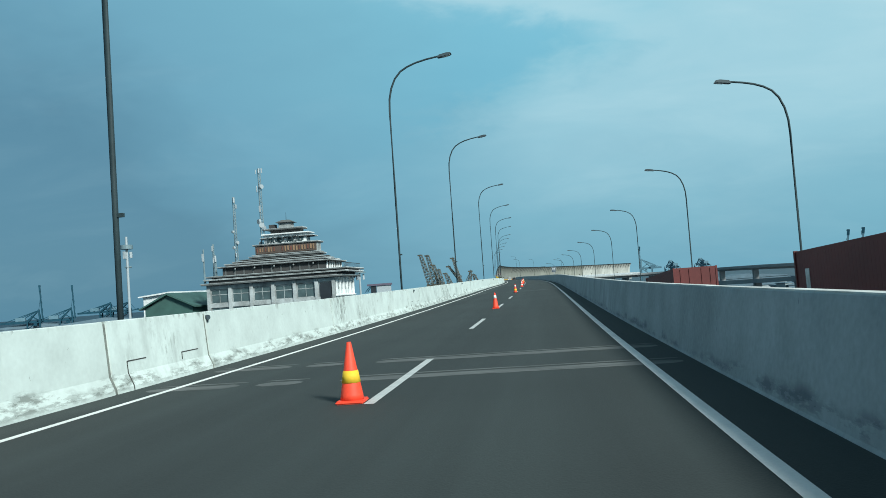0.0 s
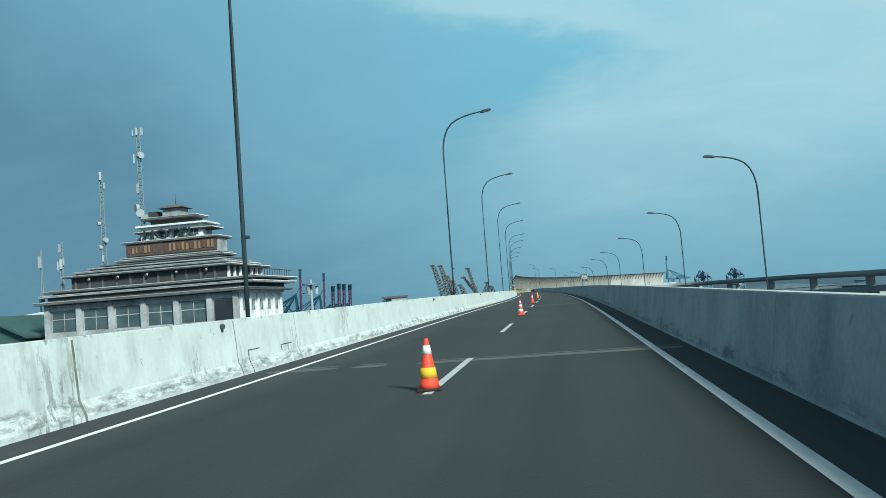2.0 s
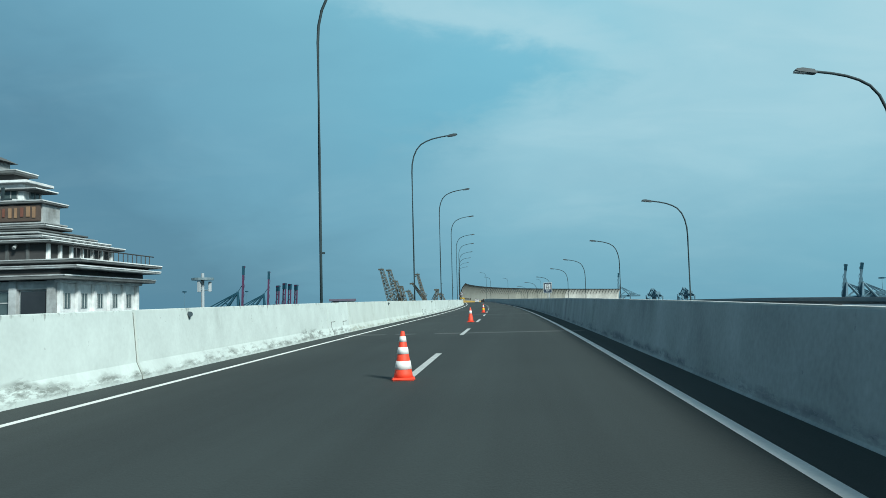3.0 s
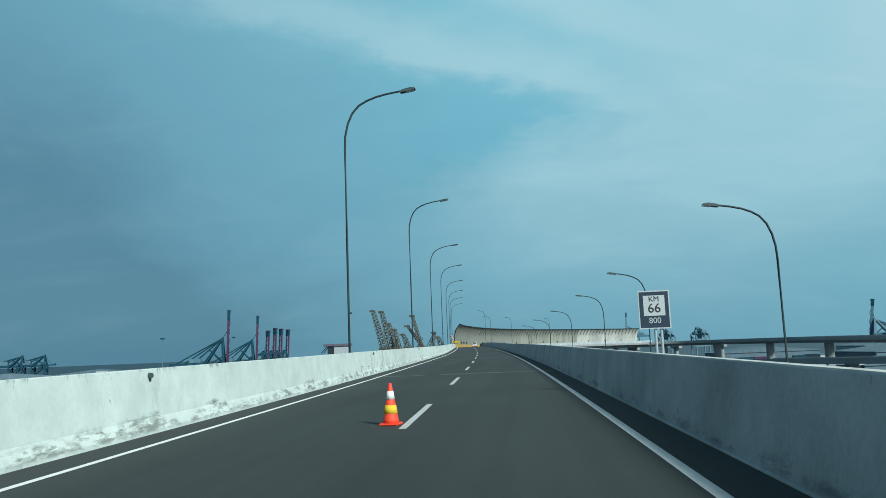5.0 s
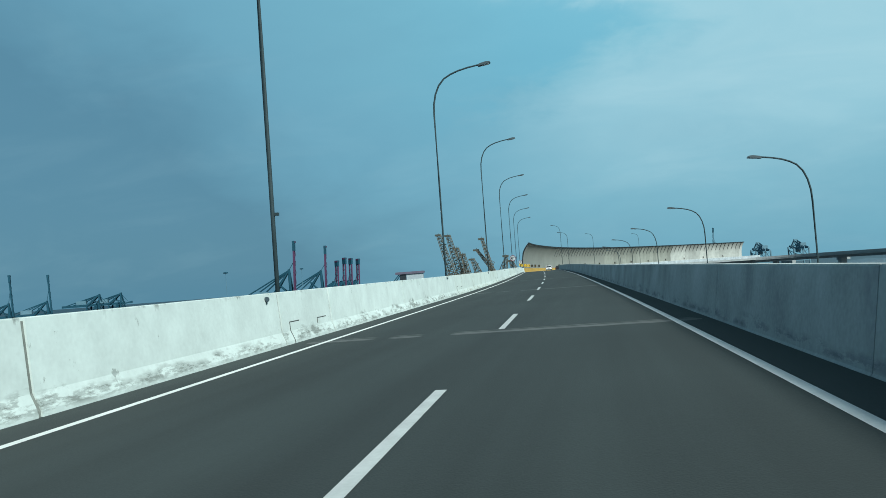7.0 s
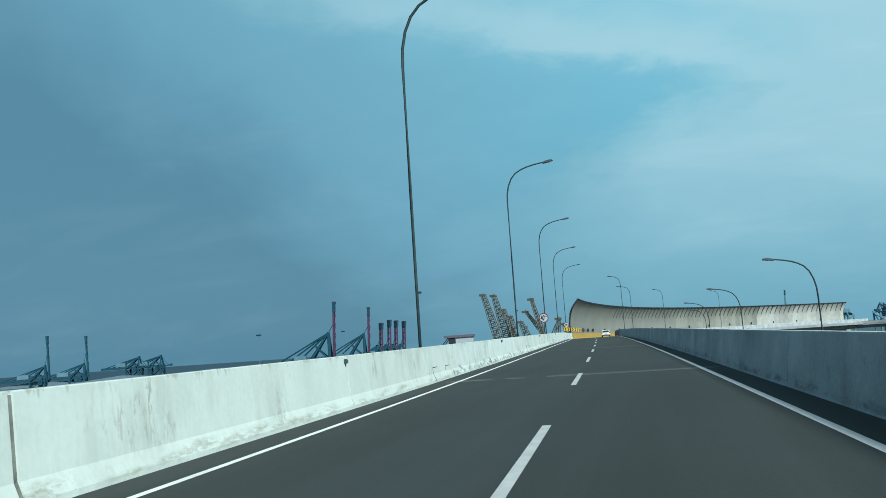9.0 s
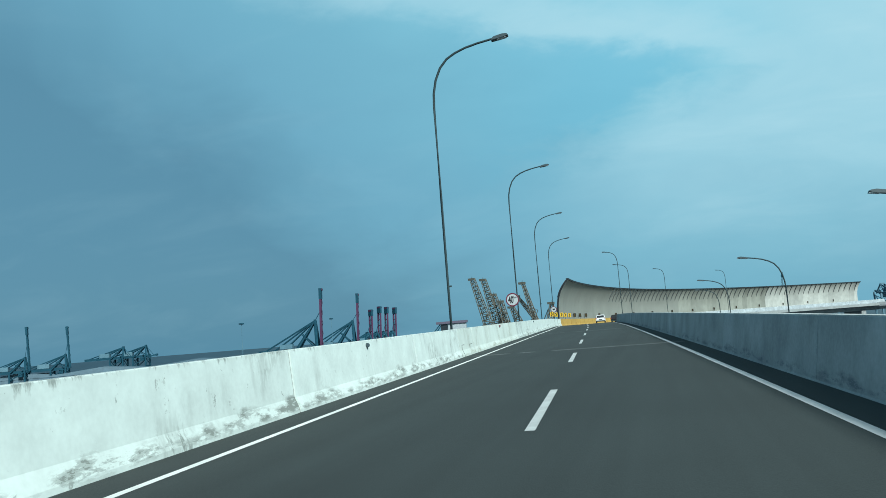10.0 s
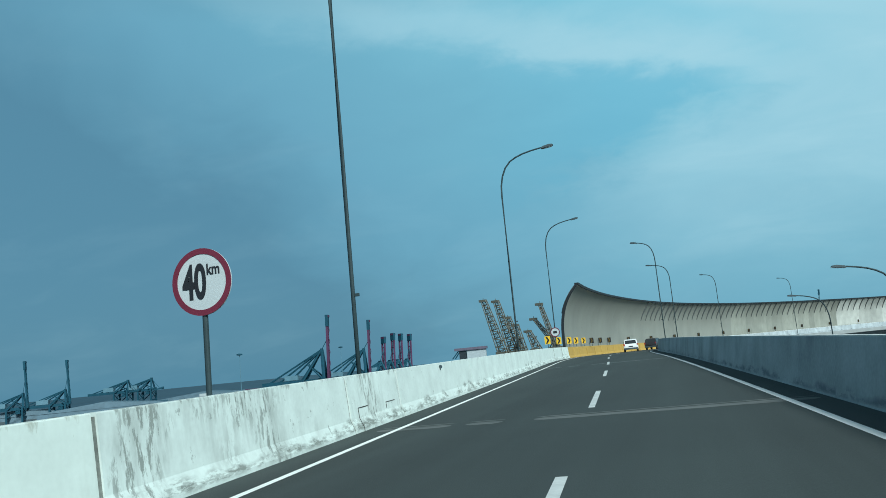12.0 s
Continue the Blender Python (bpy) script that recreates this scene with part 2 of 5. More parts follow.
def concrete(name, clean, stain, amount, island=0.06, foot=0.0, top=0.0, squash=1.2, spread=0.16, wide=3.0, patchy=4.5, bias=0.0, cloudy=0.10, cloud_size=0.8, fleck_at=0.655):
    """Cast concrete with soft upright run-off on some panels, a mottled foot and drips at the top. The pattern lies in each panel's own axes.
    squash: how upright the run-off is; spread: how much the panels differ; foot, top: heights of the mottled foot and of the top edge."""
    m = mat(name, clean, 0.85, cloudy, cloud_size, bump=0.14, fine=14, island=island)
    n, l = m.node_tree.nodes, m.node_tree.links
    b = n["Principled BSDF"]
    src = b.inputs["Base Color"].links[0].from_socket
    co, info = n.new("ShaderNodeTexCoord"), n.new("ShaderNodeObjectInfo")

    def math_node(op, *args):
        q = n.new("ShaderNodeMath")
        q.operation = op
        for i, v in enumerate(args):
            if isinstance(v, (int, float)):
                q.inputs[i].default_value = v
            else:
                l.new(v, q.inputs[i])
        return q.outputs[0]

    def ranged(value, lo, hi, most=1.0):
        r = n.new("ShaderNodeMapRange")
        r.inputs["From Min"].default_value, r.inputs["From Max"].default_value = lo, hi
        r.inputs["To Max"].default_value = most
        l.new(value, r.inputs["Value"])
        return r.outputs[0]

    def noise_of(vec, scale, detail, rough=0.6):
        t = n.new("ShaderNodeTexNoise")
        t.inputs["Scale"].default_value, t.inputs["Detail"].default_value, t.inputs["Roughness"].default_value = scale, detail, rough
        l.new(vec, t.inputs["Vector"])
        return t.outputs["Fac"]

    def stretched(x, y, z):
        q = n.new("ShaderNodeVectorMath")
        q.operation = "MULTIPLY"
        l.new(off.outputs[0], q.inputs[0])
        q.inputs[1].default_value = (x, y, z)
        return q.outputs[0]

    off = n.new("ShaderNodeVectorMath")
    off.operation = "MULTIPLY_ADD"
    l.new(info.outputs["Random"], off.inputs[0])
    off.inputs[1].default_value = (37.0, 91.0, 13.0)
    l.new(co.outputs["Object"], off.inputs[2])
    sp = n.new("ShaderNodeSeparateXYZ")
    l.new(co.outputs["Object"], sp.inputs[0])
    shift = math_node("MULTIPLY_ADD", info.outputs["Random"], spread, bias - spread * 0.5)
    # broad soft run-off on some stretches, and fine upright flaking where it is worst
    runs = ranged(noise_of(stretched(wide, wide, squash), 1.3, 6, 0.62), 0.46, 0.72)
    spot = math_node("ADD", noise_of(off.outputs[0], 0.42, 3), shift)
    fac = math_node("MULTIPLY", math_node("MULTIPLY", runs, ranged(spot, 0.51, 0.67)), 0.6)
    if foot and top < 2:
        flake = ranged(noise_of(stretched(6.0, 6.0, 1.6), 1.5, 7, 0.7), 0.50, 0.57)
        fac = math_node("MAXIMUM", fac, math_node("MULTIPLY", math_node("MULTIPLY", flake, ranged(spot, 0.60, 0.70)), 0.9))
    if foot:
        # short ragged drips hanging from the top edge
        edge = noise_of(stretched(1.0, 1.0, 0.25), 4.5, 6, 0.7)
        drop = math_node("MULTIPLY_ADD", edge, -0.95, top + 0.475)
        above = math_node("SUBTRACT", sp.outputs[2], drop)
        few = ranged(math_node("ADD", noise_of(off.outputs[0], 0.7, 2), shift), 0.36, 0.47)
        drips = math_node("MULTIPLY", ranged(above, 0.0, 0.09), few)
        fac = math_node("MAXIMUM", fac, math_node("MULTIPLY", drips, 0.8))
        # flaked band a little above the foot, in long low patches: grey with darker cores
        along = stretched(1.0, 0.32, 1.25)
        chip = noise_of(along, patchy, 6, 0.70)
        reach = math_node("MULTIPLY_ADD", noise_of(stretched(1.0, 0.5, 0.2), 1.3, 4), foot * 3.4, -foot * 0.75)
        low = ranged(math_node("SUBTRACT", reach, sp.outputs[2]), -0.03, 0.08)
        lip = ranged(sp.outputs[2], 0.02, 0.08, 0.75)
        band = math_node("MULTIPLY", low, math_node("ADD", lip, 0.25))
        pale = math_node("MULTIPLY", math_node("MULTIPLY", band, ranged(chip, 0.46, 0.51)), 0.62)
        core = math_node("MULTIPLY", math_node("MULTIPLY", band, ranged(chip, 0.54, 0.57)), 1.0)
        fac = math_node("MAXIMUM", fac, math_node("MAXIMUM", pale, core))
        # a thin scatter of small flaked spots
        fleck = ranged(noise_of(stretched(1.0, 1.0, 0.7), 4.0, 8, 0.72), fleck_at, fleck_at + 0.03)
        fac = math_node("MAXIMUM", fac, math_node("MULTIPLY", fleck, 0.7))
    mx = n.new("ShaderNodeMix")
    mx.data_type = "RGBA"
    l.new(math_node("MULTIPLY", fac, amount), mx.inputs["Factor"])
    l.new(src, mx.inputs["A"])
    mx.inputs["B"].default_value = (*stain, 1)
    l.new(mx.outputs["Result"], b.inputs["Base Color"])
    return m


ASPHALT = mat("asphalt", (0.0295, 0.0382, 0.0372), 0.88, 0.24, 0.22, bump=0.22, fine=55)


def add_tracks(m, amount):
    """Long faint bands along the carriageway, worn by wheels."""
    n, l = m.node_tree.nodes, m.node_tree.links
    b = n["Principled BSDF"]
    src = b.inputs["Base Color"].links[0].from_socket
    geo, q, t = n.new("ShaderNodeNewGeometry"), n.new("ShaderNodeVectorMath"), n.new("ShaderNodeTexNoise")
    q.operation = "MULTIPLY"
    q.inputs[1].default_value = (1.0, 0.028, 1.0)
    l.new(geo.outputs["Position"], q.inputs[0])
    l.new(q.outputs[0], t.inputs["Vector"])
    t.inputs["Scale"].default_value, t.inputs["Detail"].default_value, t.inputs["Roughness"].default_value = 0.9, 4, 0.6
    r, s = n.new("ShaderNodeMapRange"), n.new("ShaderNodeVectorMath")
    r.inputs["From Min"].default_value, r.inputs["From Max"].default_value = 0.34, 0.66
    r.inputs["To Min"].default_value, r.inputs["To Max"].default_value = 1 - amount, 1 + amount
    l.new(t.outputs["Fac"], r.inputs["Value"])
    s.operation = "SCALE"
    l.new(src, s.inputs[0])
    l.new(r.outputs[0], s.inputs["Scale"])
    l.new(s.outputs[0], b.inputs["Base Color"])


add_tracks(ASPHALT, 0.20)
# lighter than the dashes, to brighten the line in the barrier's shadow
EDGE_PAINT = mat("brightened_edge_line_paint", (0.84, 0.84, 0.81), 0.7, 0.18, 1.5, fine=25)
PAINT = mat("road_paint", (0.55, 0.565, 0.55), 0.7, 0.22, 3.0, fine=25)
JOINT = mat("joint_filler", (0.135, 0.143, 0.138), 0.85, 0.35, 1.2, fine=14)


def smear(m, under):
    """Worn filler that lets the asphalt show through in streaks across the road."""
    n, l = m.node_tree.nodes, m.node_tree.links
    b = n["Principled BSDF"]
    src = b.inputs["Base Color"].links[0].from_socket
    geo, q, t = n.new("ShaderNodeNewGeometry"), n.new("ShaderNodeVectorMath"), n.new("ShaderNodeTexNoise")
    q.operation = "MULTIPLY"
    q.inputs[1].default_value = (0.4, 2.2, 1.0)
    l.new(geo.outputs["Position"], q.inputs[0])
    l.new(q.outputs[0], t.inputs["Vector"])
    t.inputs["Scale"].default_value, t.inputs["Detail"].default_value, t.inputs["Roughness"].default_value = 2.4, 5, 0.65
    r, mx = n.new("ShaderNodeMapRange"), n.new("ShaderNodeMix")
    r.inputs["From Min"].default_value, r.inputs["From Max"].default_value = 0.26, 0.58
    r.inputs["To Min"].default_value = 0.25
    l.new(t.outputs["Fac"], r.inputs["Value"])
    mx.data_type = "RGBA"
    l.new(r.outputs[0], mx.inputs["Factor"])
    mx.inputs["A"].default_value = (*under, 1)
    l.new(src, mx.inputs["B"])
    l.new(mx.outputs["Result"], b.inputs["Base Color"])


smear(JOINT, (0.042, 0.048, 0.047))
WHITEWASH, GRIME = (0.60, 0.67, 0.64), (0.13, 0.145, 0.13)
WHITE_CONC = concrete("whitewashed_concrete", WHITEWASH, GRIME, 0.80, foot=0.26, top=1.12, squash=0.9, spread=0.12, bias=-0.05, cloudy=0.16, cloud_size=1.6, patchy=6.0, fleck_at=0.645)
FRESH_CONC = concrete("fresh_whitewashed_concrete", (0.585, 0.65, 0.61), (0.27, 0.28, 0.22), 0.75, foot=0.19, top=1.12, squash=0.35, spread=0.12, bias=0.05, cloudy=0.12, cloud_size=1.2, patchy=5.0, fleck_at=0.67)
WORN_CONC = concrete("worn_whitewashed_concrete", WHITEWASH, GRIME, 0.85, foot=0.26, top=1.12, squash=0.6, spread=0.04, bias=0.075, cloudy=0.16, cloud_size=1.6, patchy=6.0, fleck_at=0.63)
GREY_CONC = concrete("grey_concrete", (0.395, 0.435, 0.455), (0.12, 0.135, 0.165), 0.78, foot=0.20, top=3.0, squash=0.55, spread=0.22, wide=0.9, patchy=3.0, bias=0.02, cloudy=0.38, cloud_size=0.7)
FAR_CONC = mat("far_grey_concrete", (0.31, 0.325, 0.33), 0.9, 0.25, 0.08, fine=1.5)
BARE_CONC = mat("bare_concrete", (0.265, 0.28, 0.28), 0.85, 0.25, 0.4, bump=0.2, fine=6)
DARK_CONC = mat("dark_concrete", (0.20, 0.20, 0.17), 0.85, 0.45, 0.5, bump=0.2, fine=5)
# on the grey barrier this pale tone imitates sun along the top edge
PALE_CONC = mat("pale_sunlit_edge_concrete", (0.60, 0.615, 0.59), 0.85, 0.45, 1.7, bump=0.2, fine=9)
YELLOW_CONC = concrete("yellow_painted_concrete", (0.43, 0.275, 0.06), (0.22, 0.16, 0.08), 0.5)
STEEL = mat("galvanised_steel", (0.030, 0.048, 0.054), 0.6, 0.3, 3.0, spec=0.2)
LAMP_GREY = mat("lamp_housing", (0.045, 0.065, 0.075), 0.45, 0.2, 4.0)
DARK_STEEL = mat("dark_painted_steel", (0.018, 0.022, 0.026), 0.6, 0.25, 2.0, spec=0.2)
LENS = mat("lamp_lens", (0.55, 0.56, 0.55), 0.25, 0.1, 4.0)
ORANGE = mat("orange_plastic", (0.86, 0.070, 0.030), 0.6, 0.18, 6.0)
FILLER = mat("dirty_joint_filler", (0.19, 0.205, 0.185), 0.9, 0.6, 6.0)
SLOT_GREY = mat("dirt_filled_slot", (0.06, 0.062, 0.058), 0.9, 0.5, 6.0)
BLACK_RUB = mat("black_rubber", (0.02, 0.02, 0.02), 0.7, 0.3, 8.0)
YELLOW_BAND = mat("yellow_band", (0.80, 0.52, 0.03), 0.75, 0.12, 8.0)
WHITE_BAND = mat("white_band", (0.78, 0.78, 0.76), 0.75, 0.12, 8.0)
SIGN_WHITE = mat("sign_white", (0.45, 0.48, 0.49), 0.45, 0.08, 3.0)
SIGN_RED = mat("sign_red", (0.13, 0.016, 0.035), 0.45, 0.12, 3.0)
SIGN_BLACK = mat("sign_black", (0.015, 0.015, 0.018), 0.5, 0.1, 3.0)
SIGN_BLUE = mat("sign_dark_blue", (0.02, 0.035, 0.06), 0.45, 0.1, 3.0)
SIGN_OCHRE = mat("sign_faded_ochre", (0.13, 0.085, 0.02), 0.5, 0.2, 3.0)
SIGN_YELLOW = mat("sign_yellow", (0.80, 0.50, 0.03), 0.45, 0.1, 3.0)
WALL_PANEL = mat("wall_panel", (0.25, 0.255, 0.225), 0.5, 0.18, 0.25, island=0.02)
WALL_PANEL_UNEVEN = mat("uneven_wall_panel", (0.29, 0.295, 0.255), 0.45, 0.22, 0.6, island=0.22)
# paler copy for the far end: sunshine on the wall put into colour
WALL_PANEL_SUNLIT = mat("sunlit_wall_panel", (0.44, 0.445, 0.41), 0.45, 0.25, 0.6, island=0.25)
RIB = mat("wall_rib", (0.09, 0.10, 0.10), 0.55, 0.15, 1.0)
# bluish base takes in the distance haze as well as the harbour water
GROUND = mat("port_ground", (0.026, 0.052, 0.074), 0.5, 0.5, 0.012, fine=0.2, spec=0.4)
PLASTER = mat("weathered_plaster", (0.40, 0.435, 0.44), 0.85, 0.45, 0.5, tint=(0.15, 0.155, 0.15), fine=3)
# white walls; on the hotel it also carries sunlight on the right side
PLASTER_WHITE = mat("white_and_sunlit_plaster", (0.78, 0.81, 0.80), 0.8, 0.25, 0.6, tint=(0.45, 0.47, 0.47), fine=3)
ROOF_TILE = mat("grey_roof_slab", (0.115, 0.125, 0.125), 0.85, 0.45, 0.6, fine=4)
DARK_BAND = mat("dark_brown_timber", (0.052, 0.052, 0.052), 0.7, 0.35, 0.8)
GLASS_DARK = mat("dark_window", (0.03, 0.035, 0.04), 0.15, 0.4, 0.5)
BOARD_BROWN = mat("dull_brown_board", (0.085, 0.062, 0.050), 0.7, 0.4, 0.9)
RUST_RED = mat("rust_red_letter", (0.16, 0.065, 0.045), 0.6, 0.3, 1.0)
OCHRE = mat("ochre_letter", (0.27, 0.17, 0.10), 0.6, 0.3, 1.0)
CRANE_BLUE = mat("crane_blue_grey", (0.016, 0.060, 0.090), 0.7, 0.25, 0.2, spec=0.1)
# the purple in this red is distance haze mixed into the paint
CRANE_RED_HAZY = mat("crane_hazy_red", (0.075, 0.034, 0.072), 0.7, 0.2, 0.2, spec=0.1)
# pale blue-grey stands in for haze over the far cranes
CRANE_HAZY = mat("crane_hazy_blue_grey", (0.085, 0.17, 0.22), 0.6, 0.2, 0.2)
CRANE_TAN = mat("crane_tan", (0.085, 0.083, 0.066), 0.6, 0.25, 0.2)
CRANE_WHITE = mat("machine_house_white", (0.34, 0.38, 0.40), 0.6, 0.15, 0.3)
CONT_RED = mat("container_red", (0.118, 0.022, 0.020), 0.7, 0.3, 0.6, fine=8)
GREEN_ROOF = mat("green_roof", (0.05, 0.11, 0.095), 0.6, 0.25, 0.6)
CAR_WHITE = mat("white_car_paint", (0.72, 0.73, 0.73), 0.25, 0.05, 2.0)
CAR_DARK = mat("dark_car_paint", (0.03, 0.03, 0.035), 0.25, 0.1, 2.0)
TAIL_RED = mat("tail_light", (0.35, 0.01, 0.01), 0.25, 0.1, 4.0)
MAST_PAINT = mat("mast_steel", (0.15, 0.215, 0.24), 0.5, 0.3, 1.0)

# ---- helpers ----


def part(name, bm, material, parent=None, label="", smooth=False):
    me = bpy.data.meshes.new(name)
    bm.normal_update()
    bm.to_mesh(me)
    bm.free()
    me.materials.append(material)
    if smooth:
        for p in me.polygons:
            p.use_smooth = True
    ob = new(name, me)
    if parent is not None:
        ob.parent = parent
    return tagged(ob, label)


def thing(name, m, label, category, group="", kind=""):
    ob = new(name)
    ob.empty_display_size = 0.3
    ob.matrix_world = m
    return tagged(ob, label, category, group, kind)


def box(bm, x0, x1, y0, y1, z0, z1, m=None, bevel=0.0):
    r = bmesh.ops.create_cube(bm, size=1.0)
    vs = r["verts"]
    for v in vs:
        v.co = Vector((x0 + (v.co.x + 0.5) * (x1 - x0), y0 + (v.co.y + 0.5) * (y1 - y0), z0 + (v.co.z + 0.5) * (z1 - z0)))
        if m is not None:
            v.co = m @ v.co
    if bevel:
        es = list({e for v in vs for e in v.link_edges})
        bmesh.ops.bevel(bm, geom=es, offset=bevel, segments=2, affect="EDGES", clamp_overlap=True)


def rod(bm, a, b, r0, r1=None, seg=8):
    a, b = Vector(a), Vector(b)
    d = b - a
    m = Matrix.Translation((a + b) / 2) @ d.to_track_quat("Z", "Y").to_matrix().to_4x4()
    bmesh.ops.create_cone(bm, cap_ends=True, segments=seg, radius1=r0, radius2=r0 if r1 is None else r1, depth=d.length, matrix=m)


def tube(bm, pts, radii, seg=10):
    """A tube along a path of points."""
    rings = []
    pts = [Vector(p) for p in pts]
    for i, p in enumerate(pts):
        d = (pts[min(i + 1, len(pts) - 1)] - pts[max(i - 1, 0)]).normalized()
        q = d.to_track_quat("Z", "Y")
        rings.append([bm.verts.new(p + q @ Vector((radii[i] * math.cos(a), radii[i] * math.sin(a), 0)))
                      for a in [2 * math.pi * k / seg for k in range(seg)]])
    for r0, r1 in zip(rings, rings[1:]):
        for k in range(seg):
            bm.faces.new((r0[k], r0[(k + 1) % seg], r1[(k + 1) % seg], r1[k]))
    bm.faces.new(rings[0][::-1])
    bm.faces.new(rings[-1])


def lathe(bm, profile, seg=20):
    """A turned shape: profile of (radius, height), closed at both ends."""
    rings = [[bm.verts.new((r * math.cos(2 * math.pi * k / seg), r * math.sin(2 * math.pi * k / seg), z)) for k in range(seg)] for r, z in profile]
    for r0, r1 in zip(rings, rings[1:]):
        for k in range(seg):
            bm.faces.new((r0[k], r0[(k + 1) % seg], r1[(k + 1) % seg], r1[k]))
    bm.faces.new(rings[0][::-1])
    bm.faces.new(rings[-1])


def prism(bm, outline, y0, y1, m=None):
    """Extrudes an outline of (x, z) from y0 to y1."""
    a = [bm.verts.new((x, y0, z)) for x, z in outline]
    b = [bm.verts.new((x, y1, z)) for x, z in outline]
    k = len(outline)
    for i in range(k):
        bm.faces.new((a[i], a[(i + 1) % k], b[(i + 1) % k], b[i]))
    bm.faces.new(a[::-1])
    bm.faces.new(b)
    if m is not None:
        for v in a + b:
            v.co = m @ v.co
    bmesh.ops.recalc_face_normals(bm, faces=bm.faces)


# ---- the road's line ----
STEP = 1.0
_S = np.arange(-60.0, 900.0, STEP)


def road_line():
    k = np.interp(_S, KNOTS, BENDS) / 1000
    g = np.interp(_S, KNOTS, GRADES) / 100
    th = np.cumsum(k) * STEP
    th -= np.interp(0, _S, th)
    x, y, z = np.cumsum(np.sin(th)) * STEP, np.cumsum(np.cos(th)) * STEP, np.cumsum(g) * STEP
    return [a - np.interp(0, _S, a) for a in (x, y, z)] + [th]


_X, _Y, _Z, _TH = road_line()


def on_road(s, u=0.0, h=0.0):
    """The place s metres along, u to the right of the lane line, h above the asphalt."""
    a = np.interp(s, _S, _TH)
    return Vector((float(np.interp(s, _S, _X) + u * math.cos(a)), float(np.interp(s, _S, _Y) - u * math.sin(a)), float(np.interp(s, _S, _Z)) + h))


def heading(s):
    return math.degrees(float(np.interp(s, _S, _TH)))


def road_pose(s, u=0.0, h=0.0, upright=True, turn=0.0):
    p = on_road(s, u, h)
    g = 0.0 if upright else math.degrees(math.atan(float(np.interp(s, KNOTS, GRADES)) / 100))
    return pose(p.x, p.y, p.z, 0, 0, -heading(s) + turn) @ pose(0, 0, 0, g)


def sweep(bm, profile, s0, s1, ds=4.0, closed=True, line=on_road):
    """A profile of (u, h) swept along the road."""
    n = max(1, int(round((s1 - s0) / ds)))
    rings = [[bm.verts.new(line(s0 + (s1 - s0) * i / n, u, h)) for u, h in profile] for i in range(n + 1)]
    k = len(profile)
    for a, b in zip(rings, rings[1:]):
        for i in range(k if closed else k - 1):
            bm.faces.new((a[i], a[(i + 1) % k], b[(i + 1) % k], b[i]))
    if closed:
        bm.faces.new(rings[0][::-1])
        bm.faces.new(rings[-1])
    bmesh.ops.recalc_face_normals(bm, faces=bm.faces)


# ---- ground and decks ----
S_END = 545.0
bm = bmesh.new()
bmesh.ops.create_grid(bm, x_segments=8, y_segments=8, size=4400, matrix=pose(0, 600, GROUND_Z))
tagged(part("ground", bm, GROUND), "flat grey port ground and harbour water reaching the horizon", "ground", kind="structure")

bm = bmesh.new()
sweep(bm, [(U_BL - 0.95, -0.06), (U_BR + 0.9, -0.06), (U_BR + 0.9, -0.85), (2.6, -1.0), (2.0, -2.2), (-2.6, -2.2), (-3.4, -1.0), (U_BL - 0.95, -0.85)], -55, S_END)
tagged(part("bridge_deck", bm, BARE_CONC), "pale concrete box girder that carries the carriageway", "bridge deck", kind="structure")
bm = bmesh.new()
sweep(bm, [(U_BL - 0.2, 0.0), (U_BR + 0.2, 0.0), (U_BR + 0.2, -0.05), (U_BL - 0.2, -0.05)], -55, S_END)
tagged(part("road", bm, ASPHALT), "dark grey asphalt carriageway of an elevated toll road", "road", kind="structure")


def far_side(s, u, h):
    """The other carriageway, lower and farther to the right."""
    return on_road(s, u + np.interp(s, OPP_S, OPP_U), h + np.interp(s, OPP_S, OPP_Z))


bm = bmesh.new()
sweep(bm, [(-8.6, -0.06), (0.5, -0.06), (0.5, -0.85), (-1.0, -1.0), (-2, -2.2), (-6, -2.2), (-7, -1.0), (-8.6, -0.85)], -55, 430, line=far_side)
tagged(part("bridge_deck", bm, BARE_CONC), "pale concrete box girder of the lower carriageway", "bridge deck", kind="structure")
bm = bmesh.new()
sweep(bm, [(0.1, -0.05), (0.5, -0.05), (0.45, 0.9), (0.2, 0.9)], -55, 430, line=far_side)
tagged(part("parapet", bm, BARE_CONC), "grey concrete parapet beside the lower carriageway", "parapet", kind="structure")
bm = bmesh.new()
sweep(bm, [(-8.4, 0), (0.1, 0), (0.1, -0.05), (-8.4, -0.05)], -55, 430, line=far_side)
tagged(part("road", bm, ASPHALT), "asphalt carriageway that runs lower beside the main one", "road", kind="structure")

for k in range(-2, 21):
    s = 4 + 29.6 * k
    for u, line in ((-0.3, on_road), (-4.0, far_side)):
        if line is far_side and s > 420:
            continue
        top = line(s, u, -2.2)
        bm = bmesh.new()
        lathe(bm, [(1.1, GROUND_Z - top.z), (1.1, -1.6), (1.5, -1.2)], 16)
        box(bm, -3.2, 3.2, -1.1, 1.1, -1.2, 0.0, bevel=0.08)
        ob = tagged(part("pier", bm, BARE_CONC), "round concrete bridge pier with a crosshead under the deck", "pier", "bridge piers", "structure")
        ob.matrix_world = Matrix.Translation(top) @ pose(0, 0, 0, 0, 0, -heading(s))

